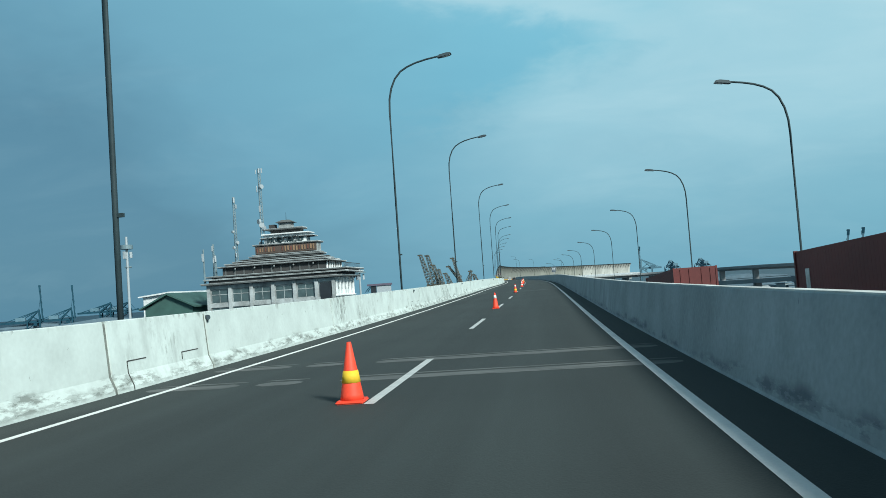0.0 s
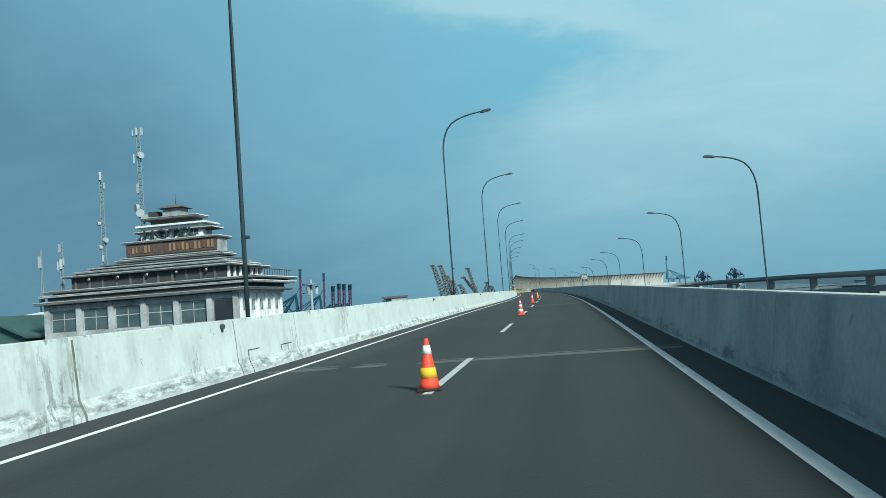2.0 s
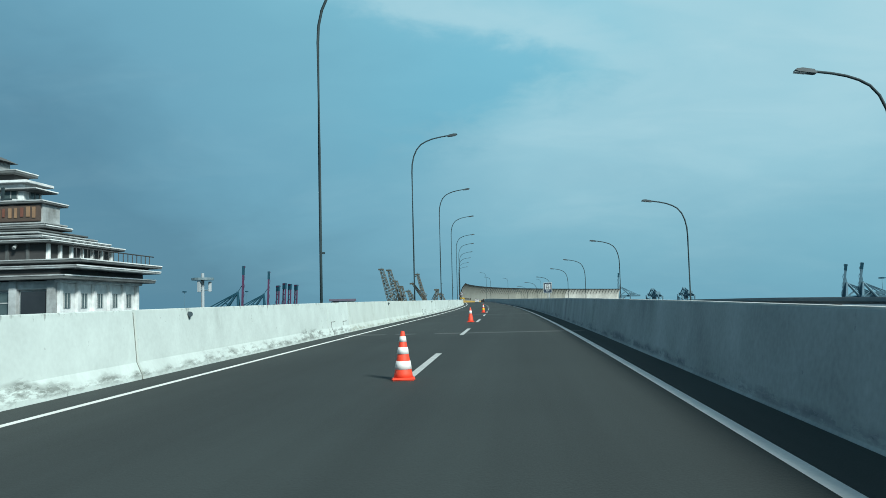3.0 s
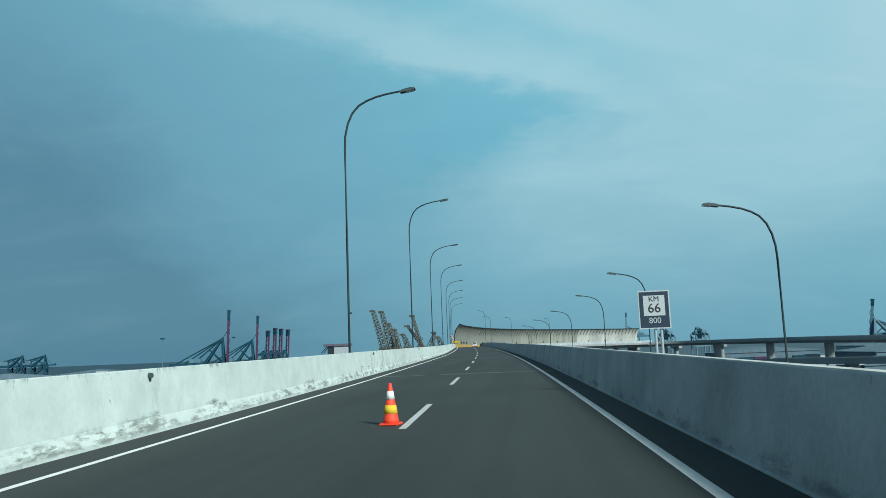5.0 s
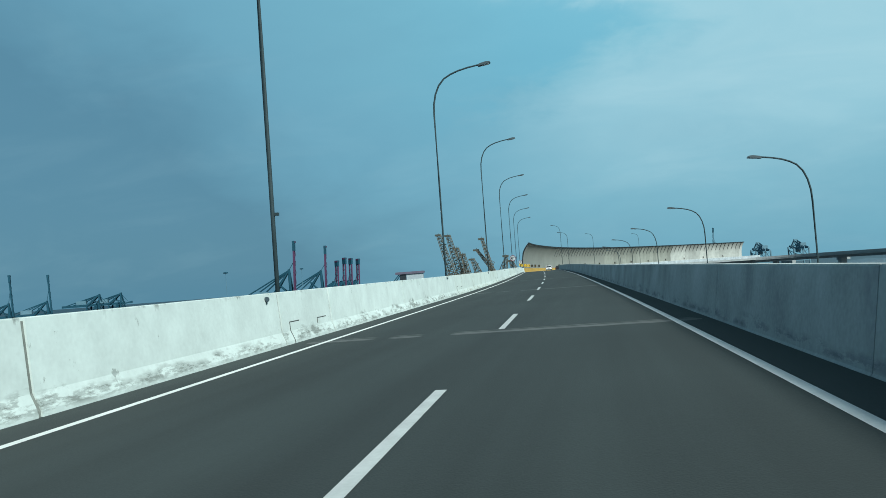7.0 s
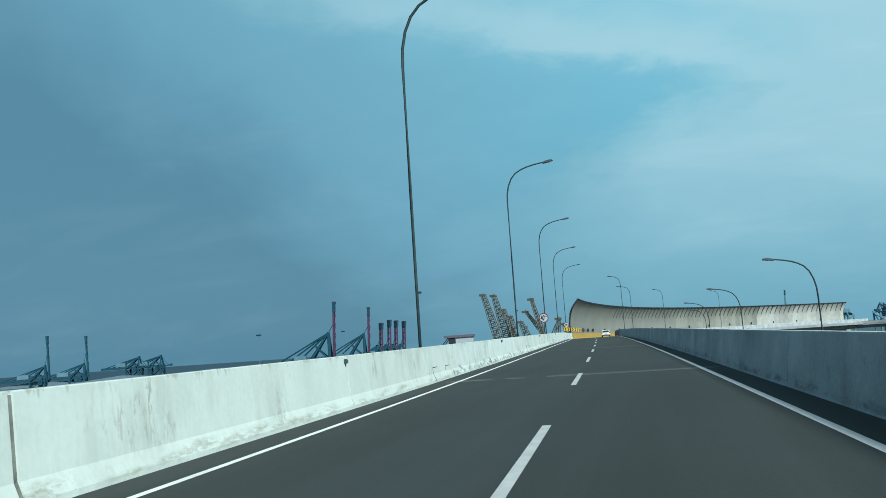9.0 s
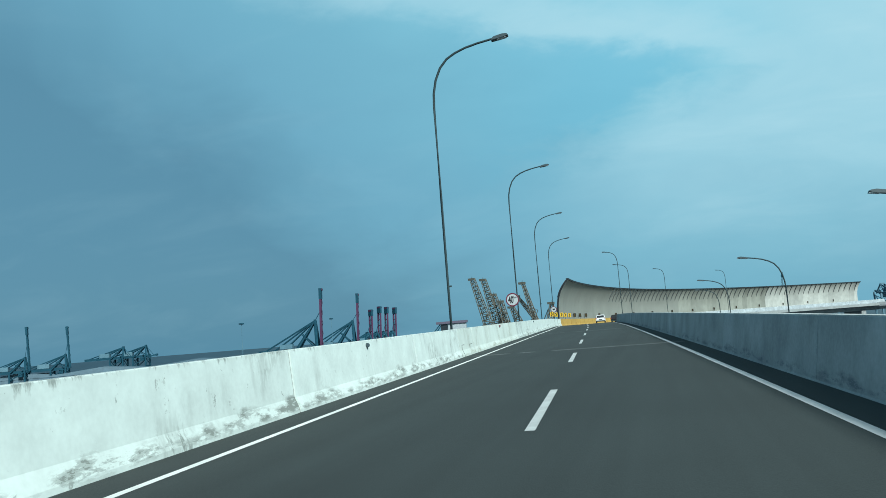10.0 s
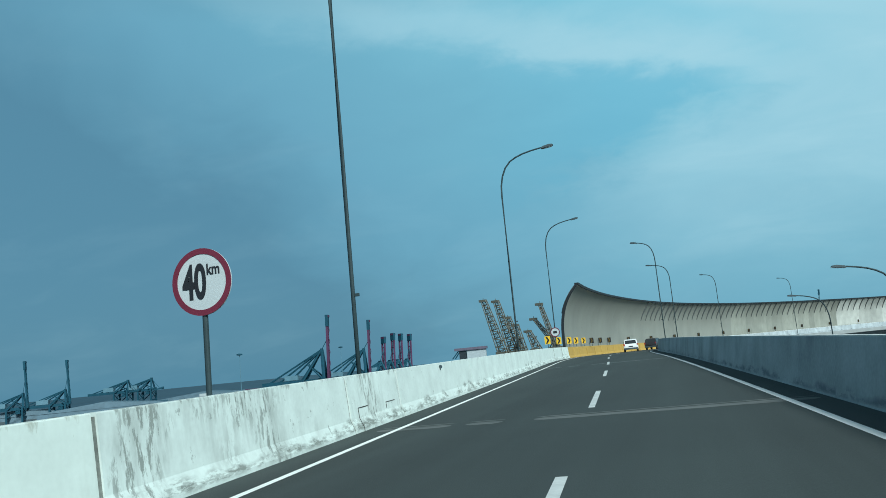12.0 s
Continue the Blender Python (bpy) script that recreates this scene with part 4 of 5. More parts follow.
def hotel():
    t = thing("hotel", Matrix(), "weathered stepped hotel with grey eaves and side bays whitened as sunlit", "building")
    fx0, fx1, fy, by = -56.8, -33.6, 122.8, 136.0
    slab(t, "wall", fx0 + 0.3, fx1 - 0.3, fy + 0.35, by, GROUND_Z, 4.3, PLASTER)
    bays = [fx0 + (fx1 - 3.4 - fx0) * i / 5 for i in range(6)]
    for x in bays + [fx1 - 0.3]:
        slab(t, "pillar", x - 0.32, x + 0.32, fy - 0.1, fy + 0.6, GROUND_Z, 4.4, PLASTER)
    for z0, z1 in ((3.7, 4.35), (0.4, 1.15), (-2.9, -2.1), (-6.2, -5.4)):
        slab(t, "band", fx0, fx1, fy + 0.05, fy + 0.5, z0, z1, PLASTER)
    for a, c in zip(bays, bays[1:]):
        for z in (1.3, -1.95, -5.25):
            w = facade_window(t, a + 0.45, c - 0.45, fy + 0.33, z, z + 2.2)
            b = bmesh.new()
            box(b, a + 0.45, c - 0.45, fy + 0.25, fy + 0.31, z + 1.35, z + 1.45)
            part("transom", b, PLASTER, w)
    # shade of a tall recess, put in as a dark box on the wall
    b = bmesh.new()
    box(b, fx1 - 2.75, fx1 - 0.75, fy + 0.02, fy + 0.36, -6, 3.55)
    part("recess_shade", b, GLASS_DARK, t, "dark box for the shade of a tall recess")
    # side with slender bays, coloured whiter than the front as its sunlit face
    sx = fx1
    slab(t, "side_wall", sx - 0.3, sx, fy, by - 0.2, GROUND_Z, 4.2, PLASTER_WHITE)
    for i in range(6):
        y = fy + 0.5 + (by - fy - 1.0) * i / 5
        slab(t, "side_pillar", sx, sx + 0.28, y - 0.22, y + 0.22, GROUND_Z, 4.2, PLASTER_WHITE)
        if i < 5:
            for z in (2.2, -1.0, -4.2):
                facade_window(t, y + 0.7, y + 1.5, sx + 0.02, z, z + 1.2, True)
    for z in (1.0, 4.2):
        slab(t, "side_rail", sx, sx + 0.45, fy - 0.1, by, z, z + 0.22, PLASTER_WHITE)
    # eaves, tier by tier
    slab(t, "eave", fx0 - 1.0, fx1 + 1.3, fy - 0.9, by + 0.9, 4.42, 4.75, ROOF_TILE)
    slab(t, "dark_band", fx0 + 0.2, fx1 + 0.5, fy - 0.1, by, 4.75, 5.25, DARK_BAND)
    slab(t, "eave", fx0 - 0.6, fx1 + 2.0, fy - 0.5, by + 0.5, 5.25, 5.5, PLASTER)
    slab(t, "eave", fx0 - 0.2, fx1 + 2.2, fy - 0.2, by + 0.3, 5.72, 6.0, ROOF_TILE)
    slab(t, "dark_band", fx0 + 0.6, fx1 + 1.2, fy + 0.3, by - 0.3, 5.5, 5.72, DARK_BAND)
    slab(t, "upper_wall", -54.6, -35.4, 124.3, 134.6, 6.0, 7.4, DARK_BAND)
    for i in range(11):
        x = -54.0 + 1.72 * i
        slab(t, "upper_pillar", x - 0.14, x + 0.14, 124.18, 124.35, 6.0, 7.4, ROOF_TILE)
    # side pillars white where the front ones are grey: sunlight put into colour
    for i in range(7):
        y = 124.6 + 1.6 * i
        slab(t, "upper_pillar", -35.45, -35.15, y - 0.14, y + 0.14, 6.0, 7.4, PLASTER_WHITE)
    for i in range(16):
        b = bmesh.new()
        rod(b, (-32.0, 123.0 + 0.8 * i, 6.0), (-32.0, 123.0 + 0.8 * i, 6.85), 0.04)
        part("baluster", b, DARK_BAND, t)
    b = bmesh.new()
    rod(b, (-32.0, 122.7, 6.85), (-32.0, 135.8, 6.85), 0.05)
    part("handrail", b, DARK_BAND, t)
    slab(t, "eave", -55.2, -34.5, 123.5, 135.3, 7.4, 7.62, ROOF_TILE)
    slab(t, "dark_band", -54.0, -35.8, 124.3, 134.6, 7.62, 7.86, DARK_BAND)
    slab(t, "eave", -54.2, -35.6, 124.2, 134.8, 7.86, 8.05, PLASTER)
    hip(t, "roof", -53.6, -36.0, 124.6, 134.6, 8.05, 8.75, 2.6, ROOF_TILE)
    slab(t, "eave", -53.0, -36.5, 125.0, 134.2, 8.30, 8.46, PLASTER)
    slab(t, "eave", -52.0, -37.0, 125.9, 133.4, 8.62, 8.76, ROOF_TILE)
    slab(t, "tier_wall", -49.6, -37.9, 127.9, 130.4, 8.5, 11.1, PLASTER)
    slab(t, "eave", -50.6, -37.1, 127.0, 131.0, 8.95, 9.2, ROOF_TILE)
    slab(t, "eave", -50.2, -37.4, 127.4, 130.8, 9.35, 9.5, PLASTER)
    # pale strips along the eaves: painted highlights, whitest on the sunlit side
    for x0, x1, y0, y1, z in ((fx0 - 1.05, fx1 + 1.35, fy - 0.95, by + 0.9, 4.68), (fx0 - 0.65, fx1 + 2.05, fy - 0.55, by + 0.5, 5.42), (fx0 - 0.25, fx1 + 2.25, fy - 0.25, by + 0.3, 5.92),
                              (-55.25, -34.45, 123.45, 135.3, 7.55), (-54.25, -35.55, 124.15, 134.8, 7.98), (-50.65, -37.05, 126.95, 131.0, 9.14), (-49.95, -37.55, 127.25, 131.2, 11.28),
                              (-48.65, -38.55, 127.85, 131.2, 12.44), (-47.75, -40.55, 128.15, 131.4, 14.12)):
        slab(t, "eave_highlight", x0, x1, y0, y0 + 0.06, z, z + 0.10, PLASTER, bevel=0.01)
        slab(t, "eave_highlight", x1 - 0.06, x1, y0 + 0.07, y1, z, z + 0.10, PLASTER_WHITE, bevel=0.01)
    board = slab(t, "name_board", -49.5, -37.95, 127.55, 127.8, 9.6, 11.0, BOARD_BROWN, "dull brown board with rust and ochre letter shapes")
    rr = random.Random(3)
    for i in range(21):
        if i in (7, 8):
            continue
        x = -49.2 + 0.53 * i
        b = bmesh.new()
        box(b, x, x + rr.uniform(0.16, 0.36), 127.46, 127.54, 9.85 + rr.uniform(0, 0.15), 10.75 + rr.uniform(-0.1, 0.1), bevel=0.02)
        part("letter_shape", b, OCHRE if i % 3 else RUST_RED, board)
    slab(t, "eave", -49.9, -37.6, 127.3, 131.2, 11.1, 11.35, ROOF_TILE)
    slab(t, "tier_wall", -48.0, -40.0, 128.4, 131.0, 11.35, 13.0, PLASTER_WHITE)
    for i in range(4):
        x = -47.4 + 1.9 * i
        facade_window(t, x, x + 1.2, 128.38, 11.7, 12.6)
    facade_window(t, 129.2, 130.6, -39.98, 11.8, 12.6, True)
    up = pose(0, 0, 0, 90)
    letters("HOTEL", 1.6, pose(-43.9, 127.6, 11.95) @ up @ Matrix.Diagonal((1.35, 1, 30, 1)), STEEL, t)
    slab(t, "eave", -48.6, -38.6, 127.9, 131.2, 12.35, 12.5, ROOF_TILE)
    slab(t, "eave", -48.4, -39.4, 127.9, 131.9, 13.0, 13.25, PLASTER_WHITE)
    slab(t, "tier_wall", -46.9, -41.2, 128.9, 131.0, 13.25, 13.9, DARK_BAND)
    slab(t, "eave", -47.7, -40.6, 128.2, 131.4, 13.9, 14.2, ROOF_TILE)
    slab(t, "cupola", -45.3, -43.0, 129.0, 131.0, 14.2, 15.25, PLASTER)
    hip(t, "cupola_roof", -45.8, -42.5, 128.5, 131.4, 15.25, 15.75, 0.9, ROOF_TILE)
    slab(t, "water_tank", -47.2, -46.0, 129.0, 130.2, 14.2, 15.0, DARK_BAND)
    b = bmesh.new()
    rod(b, (-44.1, 130.0, 15.7), (-44.1, 130.0, 17.2), 0.06, 0.02)
    part("finial", b, STEEL, t)
    for i in range(5):
        x = -52.0 + 3.6 * i
        b = bmesh.new()
        rod(b, (x, 124.0, 7.3), (x, 123.7, 7.0), 0.11, 0.15, 14)
        part("floodlight", b, PLASTER, t)


hotel()


def lattice_mast(x, y, z0, z1, w, dishes, label):
    """A three-sided lattice mast with drum aerials: (height, bearing, radius)."""
    t = thing("antenna_mast", pose(x, y, z0), label, "antenna mast", "masts on the hotel roof")
    hgt = z1 - z0
    legs = [(w * math.cos(a), w * math.sin(a)) for a in (0.5, 0.5 + 2.094, 0.5 + 4.189)]
    for lx, ly in legs:
        b = bmesh.new()
        rod(b, (lx, ly, 0), (lx * 0.6, ly * 0.6, hgt), 0.085, 0.06, 6)
        part("leg", b, MAST_PAINT, t)
    b = bmesh.new()
    n = int(hgt / (w * 1.9))
    for i in range(n):
        for k in range(3):
            za, zb = hgt * i / n, hgt * (i + 1) / n
            fa, fb = 1 - 0.4 * za / hgt, 1 - 0.4 * zb / hgt
            p, q = legs[k], legs[(k + 1) % 3]
            rod(b, (p[0] * fa, p[1] * fa, za), (q[0] * fb, q[1] * fb, zb), 0.04, 0.04, 4)
            rod(b, (p[0] * fb, p[1] * fb, zb), (q[0] * fb, q[1] * fb, zb), 0.034, 0.034, 4)
    tagged(part("bracing", b, MAST_PAINT, t), kind="stuff")
    for z, a, r in dishes:
        d = Vector((math.sin(radians(a)), -math.cos(radians(a)), 0))
        p = Vector((0, 0, z)) + d * w * 0.8
        b = bmesh.new()
        if r > 0:
            rod(b, p, p + d * 0.35, r, r * 0.92, 16)
        else:
            m = Matrix.Translation(p + d * 0.2) @ pose(0, 0, 0, 0, 0, a)
            box(b, r * 0.28, -r * 0.28, -0.08, 0.08, r, -r, m, bevel=0.02)
        part("aerial", b, CRANE_WHITE, t, "white aerial")
    return t


lattice_mast(-49.2, 130.9, 8.3, 26.0, 0.42, [(17.2, 20, -0.45), (17.3, 100, -0.45), (17.1, -70, -0.4), (14.2, 60, 0.45), (13.8, -60, -0.6), (10.0, 0, -0.6),
                                            (7.6, -40, 0.52), (6.9, 20, 0.52), (6.3, 80, 0.52), (3.6, -80, 0.3), (2.6, 60, -0.5)], "tall steel lattice mast with white drum aerials")
lattice_mast(-54.5, 130.9, 8.0, 21.0, 0.34, [(12.4, 30, -0.5), (11.2, 90, -0.4), (6.4, -40, 0.28), (4.3, 70, 0.34), (3.4, -30, 0.3), (2.0, 20, -0.4)], "slim grey lattice mast with small aerials")
lattice_mast(-56.9, 126.0, 6.0, 12.0, 0.2, [(5.2, 0, -0.5), (3.6, 60, -0.4)], "short steel mast with panel aerials")
lattice_mast(-56.0, 124.6, 6.0, 9.9, 0.18, [(3.2, 30, -0.55), (3.0, -60, -0.5)], "short steel mast with panel aerials")
lattice_mast(-57.6, 123.3, 4.9, 11.0, 0.12, [(4.6, 0, -0.7)], "thin white pole mast on the hotel roof")


def monopole(x, y, top, r, label, wide=1.0):
    t = thing("mobile_phone_mast", pose(x, y, GROUND_Z), label, "antenna mast")
    h = top - GROUND_Z
    b = bmesh.new()
    rod(b, (0, 0, 0), (0, 0, h), r * 1.5, r, 14)
    part("pole", b, CRANE_WHITE, t)
    for k in range(3):
        a = 2.1 * k + 0.4
        b = bmesh.new()
        box(b, -0.2 * max(wide, 0.5), 0.2 * max(wide, 0.5), -0.1 * wide, 0.1 * wide, h - 1.2 - 1.2 * wide, h - 1.1, pose(0.9 * wide * math.cos(a), 0.9 * wide * math.sin(a), 0, 0, 0, math.degrees(a)), bevel=0.03)
        part("panel_aerial", b, CRANE_WHITE, t)
        b = bmesh.new()
        rod(b, (0, 0, h - 2.2), (0.9 * wide * math.cos(a), 0.9 * wide * math.sin(a), h - 2.2), 0.06)
        part("bracket", b, MAST_PAINT, t)
    b = bmesh.new()
    lathe(b, [(1.4 * wide, h - 0.9), (1.4 * wide, h - 0.6)], 16)
    part("platform", b, MAST_PAINT, t)


monopole(-38.9, 163.9, 6.6, 0.20, "grey mobile phone mast with white panel aerials")
monopole(-27.3, 43.5, 6.5, 0.085, "pale slim mobile phone mast with aerials", 0.3)


def gable_house(x0, x1, y0, y1, eave, ridge, wall_m, roof_m, label, name="house"):
    t = thing(name, Matrix(), label, "building")
    slab(t, "wall", x0, x1, y0, y1, GROUND_Z, eave, wall_m)
    b = bmesh.new()
    xm, o = (x0 + x1) / 2, 0.8
    prism(b, [(x0 - o, eave - 0.2), (xm, ridge), (x1 + o, eave - 0.2), (x1 + o, eave - 0.45), (xm, ridge - 0.35), (x0 - o, eave - 0.45)], y0 - o, y1 + o)
    part("roof", b, roof_m, t)
    b = bmesh.new()
    prism(b, [(x0, eave - 0.3), (xm, ridge - 0.35), (x1, eave - 0.3)], y0 - 0.02, y0 + 0.2)
    part("gable", b, wall_m, t)


gable_house(-69.3, -60.2, 123.5, 150.0, 1.3, 3.7, GREEN_ROOF, GREEN_ROOF, "house with a dark green gabled roof beside the hotel")
gable_house(-85.0, -72.0, 152.0, 170.0, 4.0, 4.5, PLASTER_WHITE, PLASTER_WHITE, "pale low shed behind the green-roofed house", "shed")

# ---- harbour cranes ----


def quay_crane(x, y, turn, girder, apex, boom, lean, back, gauge, paint, boom_paint, label, deep=9.0, thick=1.0):
    """A quay crane with its boom raised. girder, apex: heights over the ground; boom: length; lean: degrees from upright; back: reach to the rear."""
    t = thing("quay_crane", pose(x, y, GROUND_Z, 0, 0, turn), label, "harbour crane", "harbour cranes")
    k = thick
    for lx in (-gauge, 0.0):
        for ly in (-deep, deep):
            b = bmesh.new()
            box(b, lx - 0.7 * k, lx + 0.7 * k, ly - 0.7 * k, ly + 0.7 * k, 0, girder + (2 if lx == 0 else 0))
            part("leg", b, paint, t)
    for lx in (-gauge, 0.0):
        b = bmesh.new()
        box(b, lx - 0.6 * k, lx + 0.6 * k, -deep, deep, girder * 0.45, girder * 0.45 + 1.6 * k)
        part("portal_beam", b, paint, t)
    for ly in (-deep, deep):
        b = bmesh.new()
        rod(b, (-gauge, ly, girder * 0.5), (0, ly, girder), 0.45 * k, 0.45 * k, 6)
        part("brace", b, paint, t)
    for ly in (-2.5, 2.5):
        b = bmesh.new()
        box(b, -gauge - back, 1.0, ly - 0.6 * k, ly + 0.6 * k, girder - 1.2 * k, girder + 1.2 * k)
        part("girder", b, paint, t)
    for ly in (-1, 1):
        b = bmesh.new()
        rod(b, (0, ly * deep * 0.7, girder), (-1.5, ly * 1.8, apex), 0.95 * k, 0.75 * k, 6)
        part("apex_leg", b, paint, t)
        b = bmesh.new()
        rod(b, (-gauge, ly * deep * 0.6, girder), (-1.5, ly * 1.8, apex), 0.7 * k, 0.6 * k, 6)
        part("apex_strut", b, paint, t)
        for reach in (0.05, 0.35, 0.6, 0.85):
            b = bmesh.new()
            rod(b, (-1.5, ly * 1.8, apex), (-gauge - back * reach, ly * 2.0, girder + 1), 0.34 * k, 0.34 * k, 5)
            part("stay", b, paint, t)
        b = bmesh.new()
        rod(b, (0, ly * deep * 0.75, girder), (-gauge * 0.75, ly * 2.2, girder + (apex - girder) * 0.55), 0.4 * k, 0.4 * k, 6)
        part("cross_strut", b, paint, t)
    for lx in (-gauge, 0.0):
        b = bmesh.new()
        rod(b, (lx, -deep, girder * 0.55), (lx, deep, girder * 0.95), 0.4 * k, 0.4 * k, 6)
        part("cross_brace", b, paint, t)
        b = bmesh.new()
        rod(b, (lx, deep, girder * 0.55), (lx, -deep, girder * 0.95), 0.4 * k, 0.4 * k, 6)
        part("cross_brace", b, paint, t)
    b = bmesh.new()
    box(b, -gauge * 0.55, -gauge * 0.55 + 4.0, -2.6, 2.6, girder - 5.0, girder - 1.3 * k, bevel=0.1)
    part("driver_cab", b, paint, t)
    b = bmesh.new()
    box(b, -2.3, -0.7, -2.2, 2.2, apex - 0.6, apex + 1.0)
    part("apex_head", b, paint, t)
    a = radians(lean)
    dx, dz = math.sin(a), math.cos(a)
    bm_ = part("boom", _boom(boom, dx, dz, girder, k * 0.62), boom_paint, t)
    b = bmesh.new()
    foot_, d_, n_ = Vector((2, 0, girder)), Vector((dx, 0, dz)), Vector((dz, 0, -dx))
    turn_ = Matrix.Translation(foot_) @ Matrix((n_, (0, 1, 0), d_)).transposed().to_4x4()
    box(b, -0.25, 1.45 * k, -2.6, 2.6, boom * 0.84, boom + 1.2, turn_)
    part("boom_head", b, CRANE_BLUE, bm_, "dark blue-grey boom head")
    b = bmesh.new()
    rod(b, (-1.5, 0, apex), (2 + dx * boom * 0.62, 0, girder + dz * boom * 0.62), 0.22 * k, 0.22 * k, 5)
    part("boom_stay", b, paint, bm_)
    b = bmesh.new()
    box(b, -gauge - back * 0.45, -gauge - back * 0.45 + 11, -3.5, 3.5, girder + 1.4 * k, girder + 6.0, bevel=0.15)
    part("machine_house", b, CRANE_HAZY, t, "pale blue-grey machine house")
    return t


def _boom(length, dx, dz, girder, k):
    """Twin box girders with cross ties and a head beam."""
    b = bmesh.new()
    base = Vector((2, 0, girder))
    d, nrm = Vector((dx, 0, dz)), Vector((dz, 0, -dx))
    tip = base + d * length
    turn = Matrix.Translation(base) @ Matrix((nrm, (0, 1, 0), d)).transposed().to_4x4()
    for ly in (-1.9, 1.9):
        box(b, 0.0, 1.9 * k, ly - 0.45 * k, ly + 0.45 * k, 0, length, turn)
    for i in range(int(length / 6) + 1):
        box(b, 0.3 * k, 1.3 * k, -1.9, 1.9, 6 * i, 6 * i + 0.7, turn)
    for i in range(int(length / 9)):
        rod(b, turn @ Vector((1.9 * k, 0, 9 * i + 1)), turn @ Vector((2.9 * k, 0, 9 * i + 4.5)), 0.2 * k, 0.2 * k, 4)
        rod(b, turn @ Vector((2.9 * k, 0, 9 * i + 4.5)), turn @ Vector((1.9 * k, 0, 9 * i + 8)), 0.2 * k, 0.2 * k, 4)
    box(b, -0.4, 2.9 * k, -2.5, 2.5, length - 0.8, length + 0.9, turn)
    return b


G = GROUND_Z
RED_L = "quay crane with a raised haze-tinted red boom at the harbour"
BLUE_L = "blue-grey quay crane with its boom raised"
quay_crane(-291.0, 868.0, 14, -5 - G, 20 - G, 52, 2, 34, 18, CRANE_BLUE, CRANE_RED_HAZY, RED_L, thick=1.5)
quay_crane(-294.0, 963.0, 14, -6 - G, 19 - G, 51, 2, 34, 18, CRANE_BLUE, CRANE_RED_HAZY, RED_L, thick=1.5)
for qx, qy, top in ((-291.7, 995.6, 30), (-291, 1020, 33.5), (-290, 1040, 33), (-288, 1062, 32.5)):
    quay_crane(qx, qy, 60, -5 - G, 6 - G, top + 4, 3, 16, 12, CRANE_BLUE, CRANE_RED_HAZY, "far quay crane with a raised haze-tinted red boom", thick=1.5)
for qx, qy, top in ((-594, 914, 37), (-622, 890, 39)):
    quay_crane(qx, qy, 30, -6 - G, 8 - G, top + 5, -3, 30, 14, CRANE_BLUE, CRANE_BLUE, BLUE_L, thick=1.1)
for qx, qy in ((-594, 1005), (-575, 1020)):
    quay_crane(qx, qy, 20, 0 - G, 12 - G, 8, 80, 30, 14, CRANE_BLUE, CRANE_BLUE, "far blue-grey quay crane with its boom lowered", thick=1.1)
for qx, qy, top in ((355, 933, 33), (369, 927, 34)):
    quay_crane(qx, qy, 160, -2 - G, 14 - G, top + 2, -8, 22, 14, CRANE_HAZY, CRANE_HAZY, BLUE_L, thick=1.8)
quay_crane(215, 1683, 170, 10 - G, 30 - G, 46, -4, 20, 22, CRANE_HAZY, CRANE_HAZY, BLUE_L, thick=1.5)
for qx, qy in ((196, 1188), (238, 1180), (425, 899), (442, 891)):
    quay_crane(qx, qy, 100, 6 - G, 16 - G, 10, 70, 14, 16, CRANE_HAZY, CRANE_HAZY, "far blue-grey quay crane with its boom lowered")


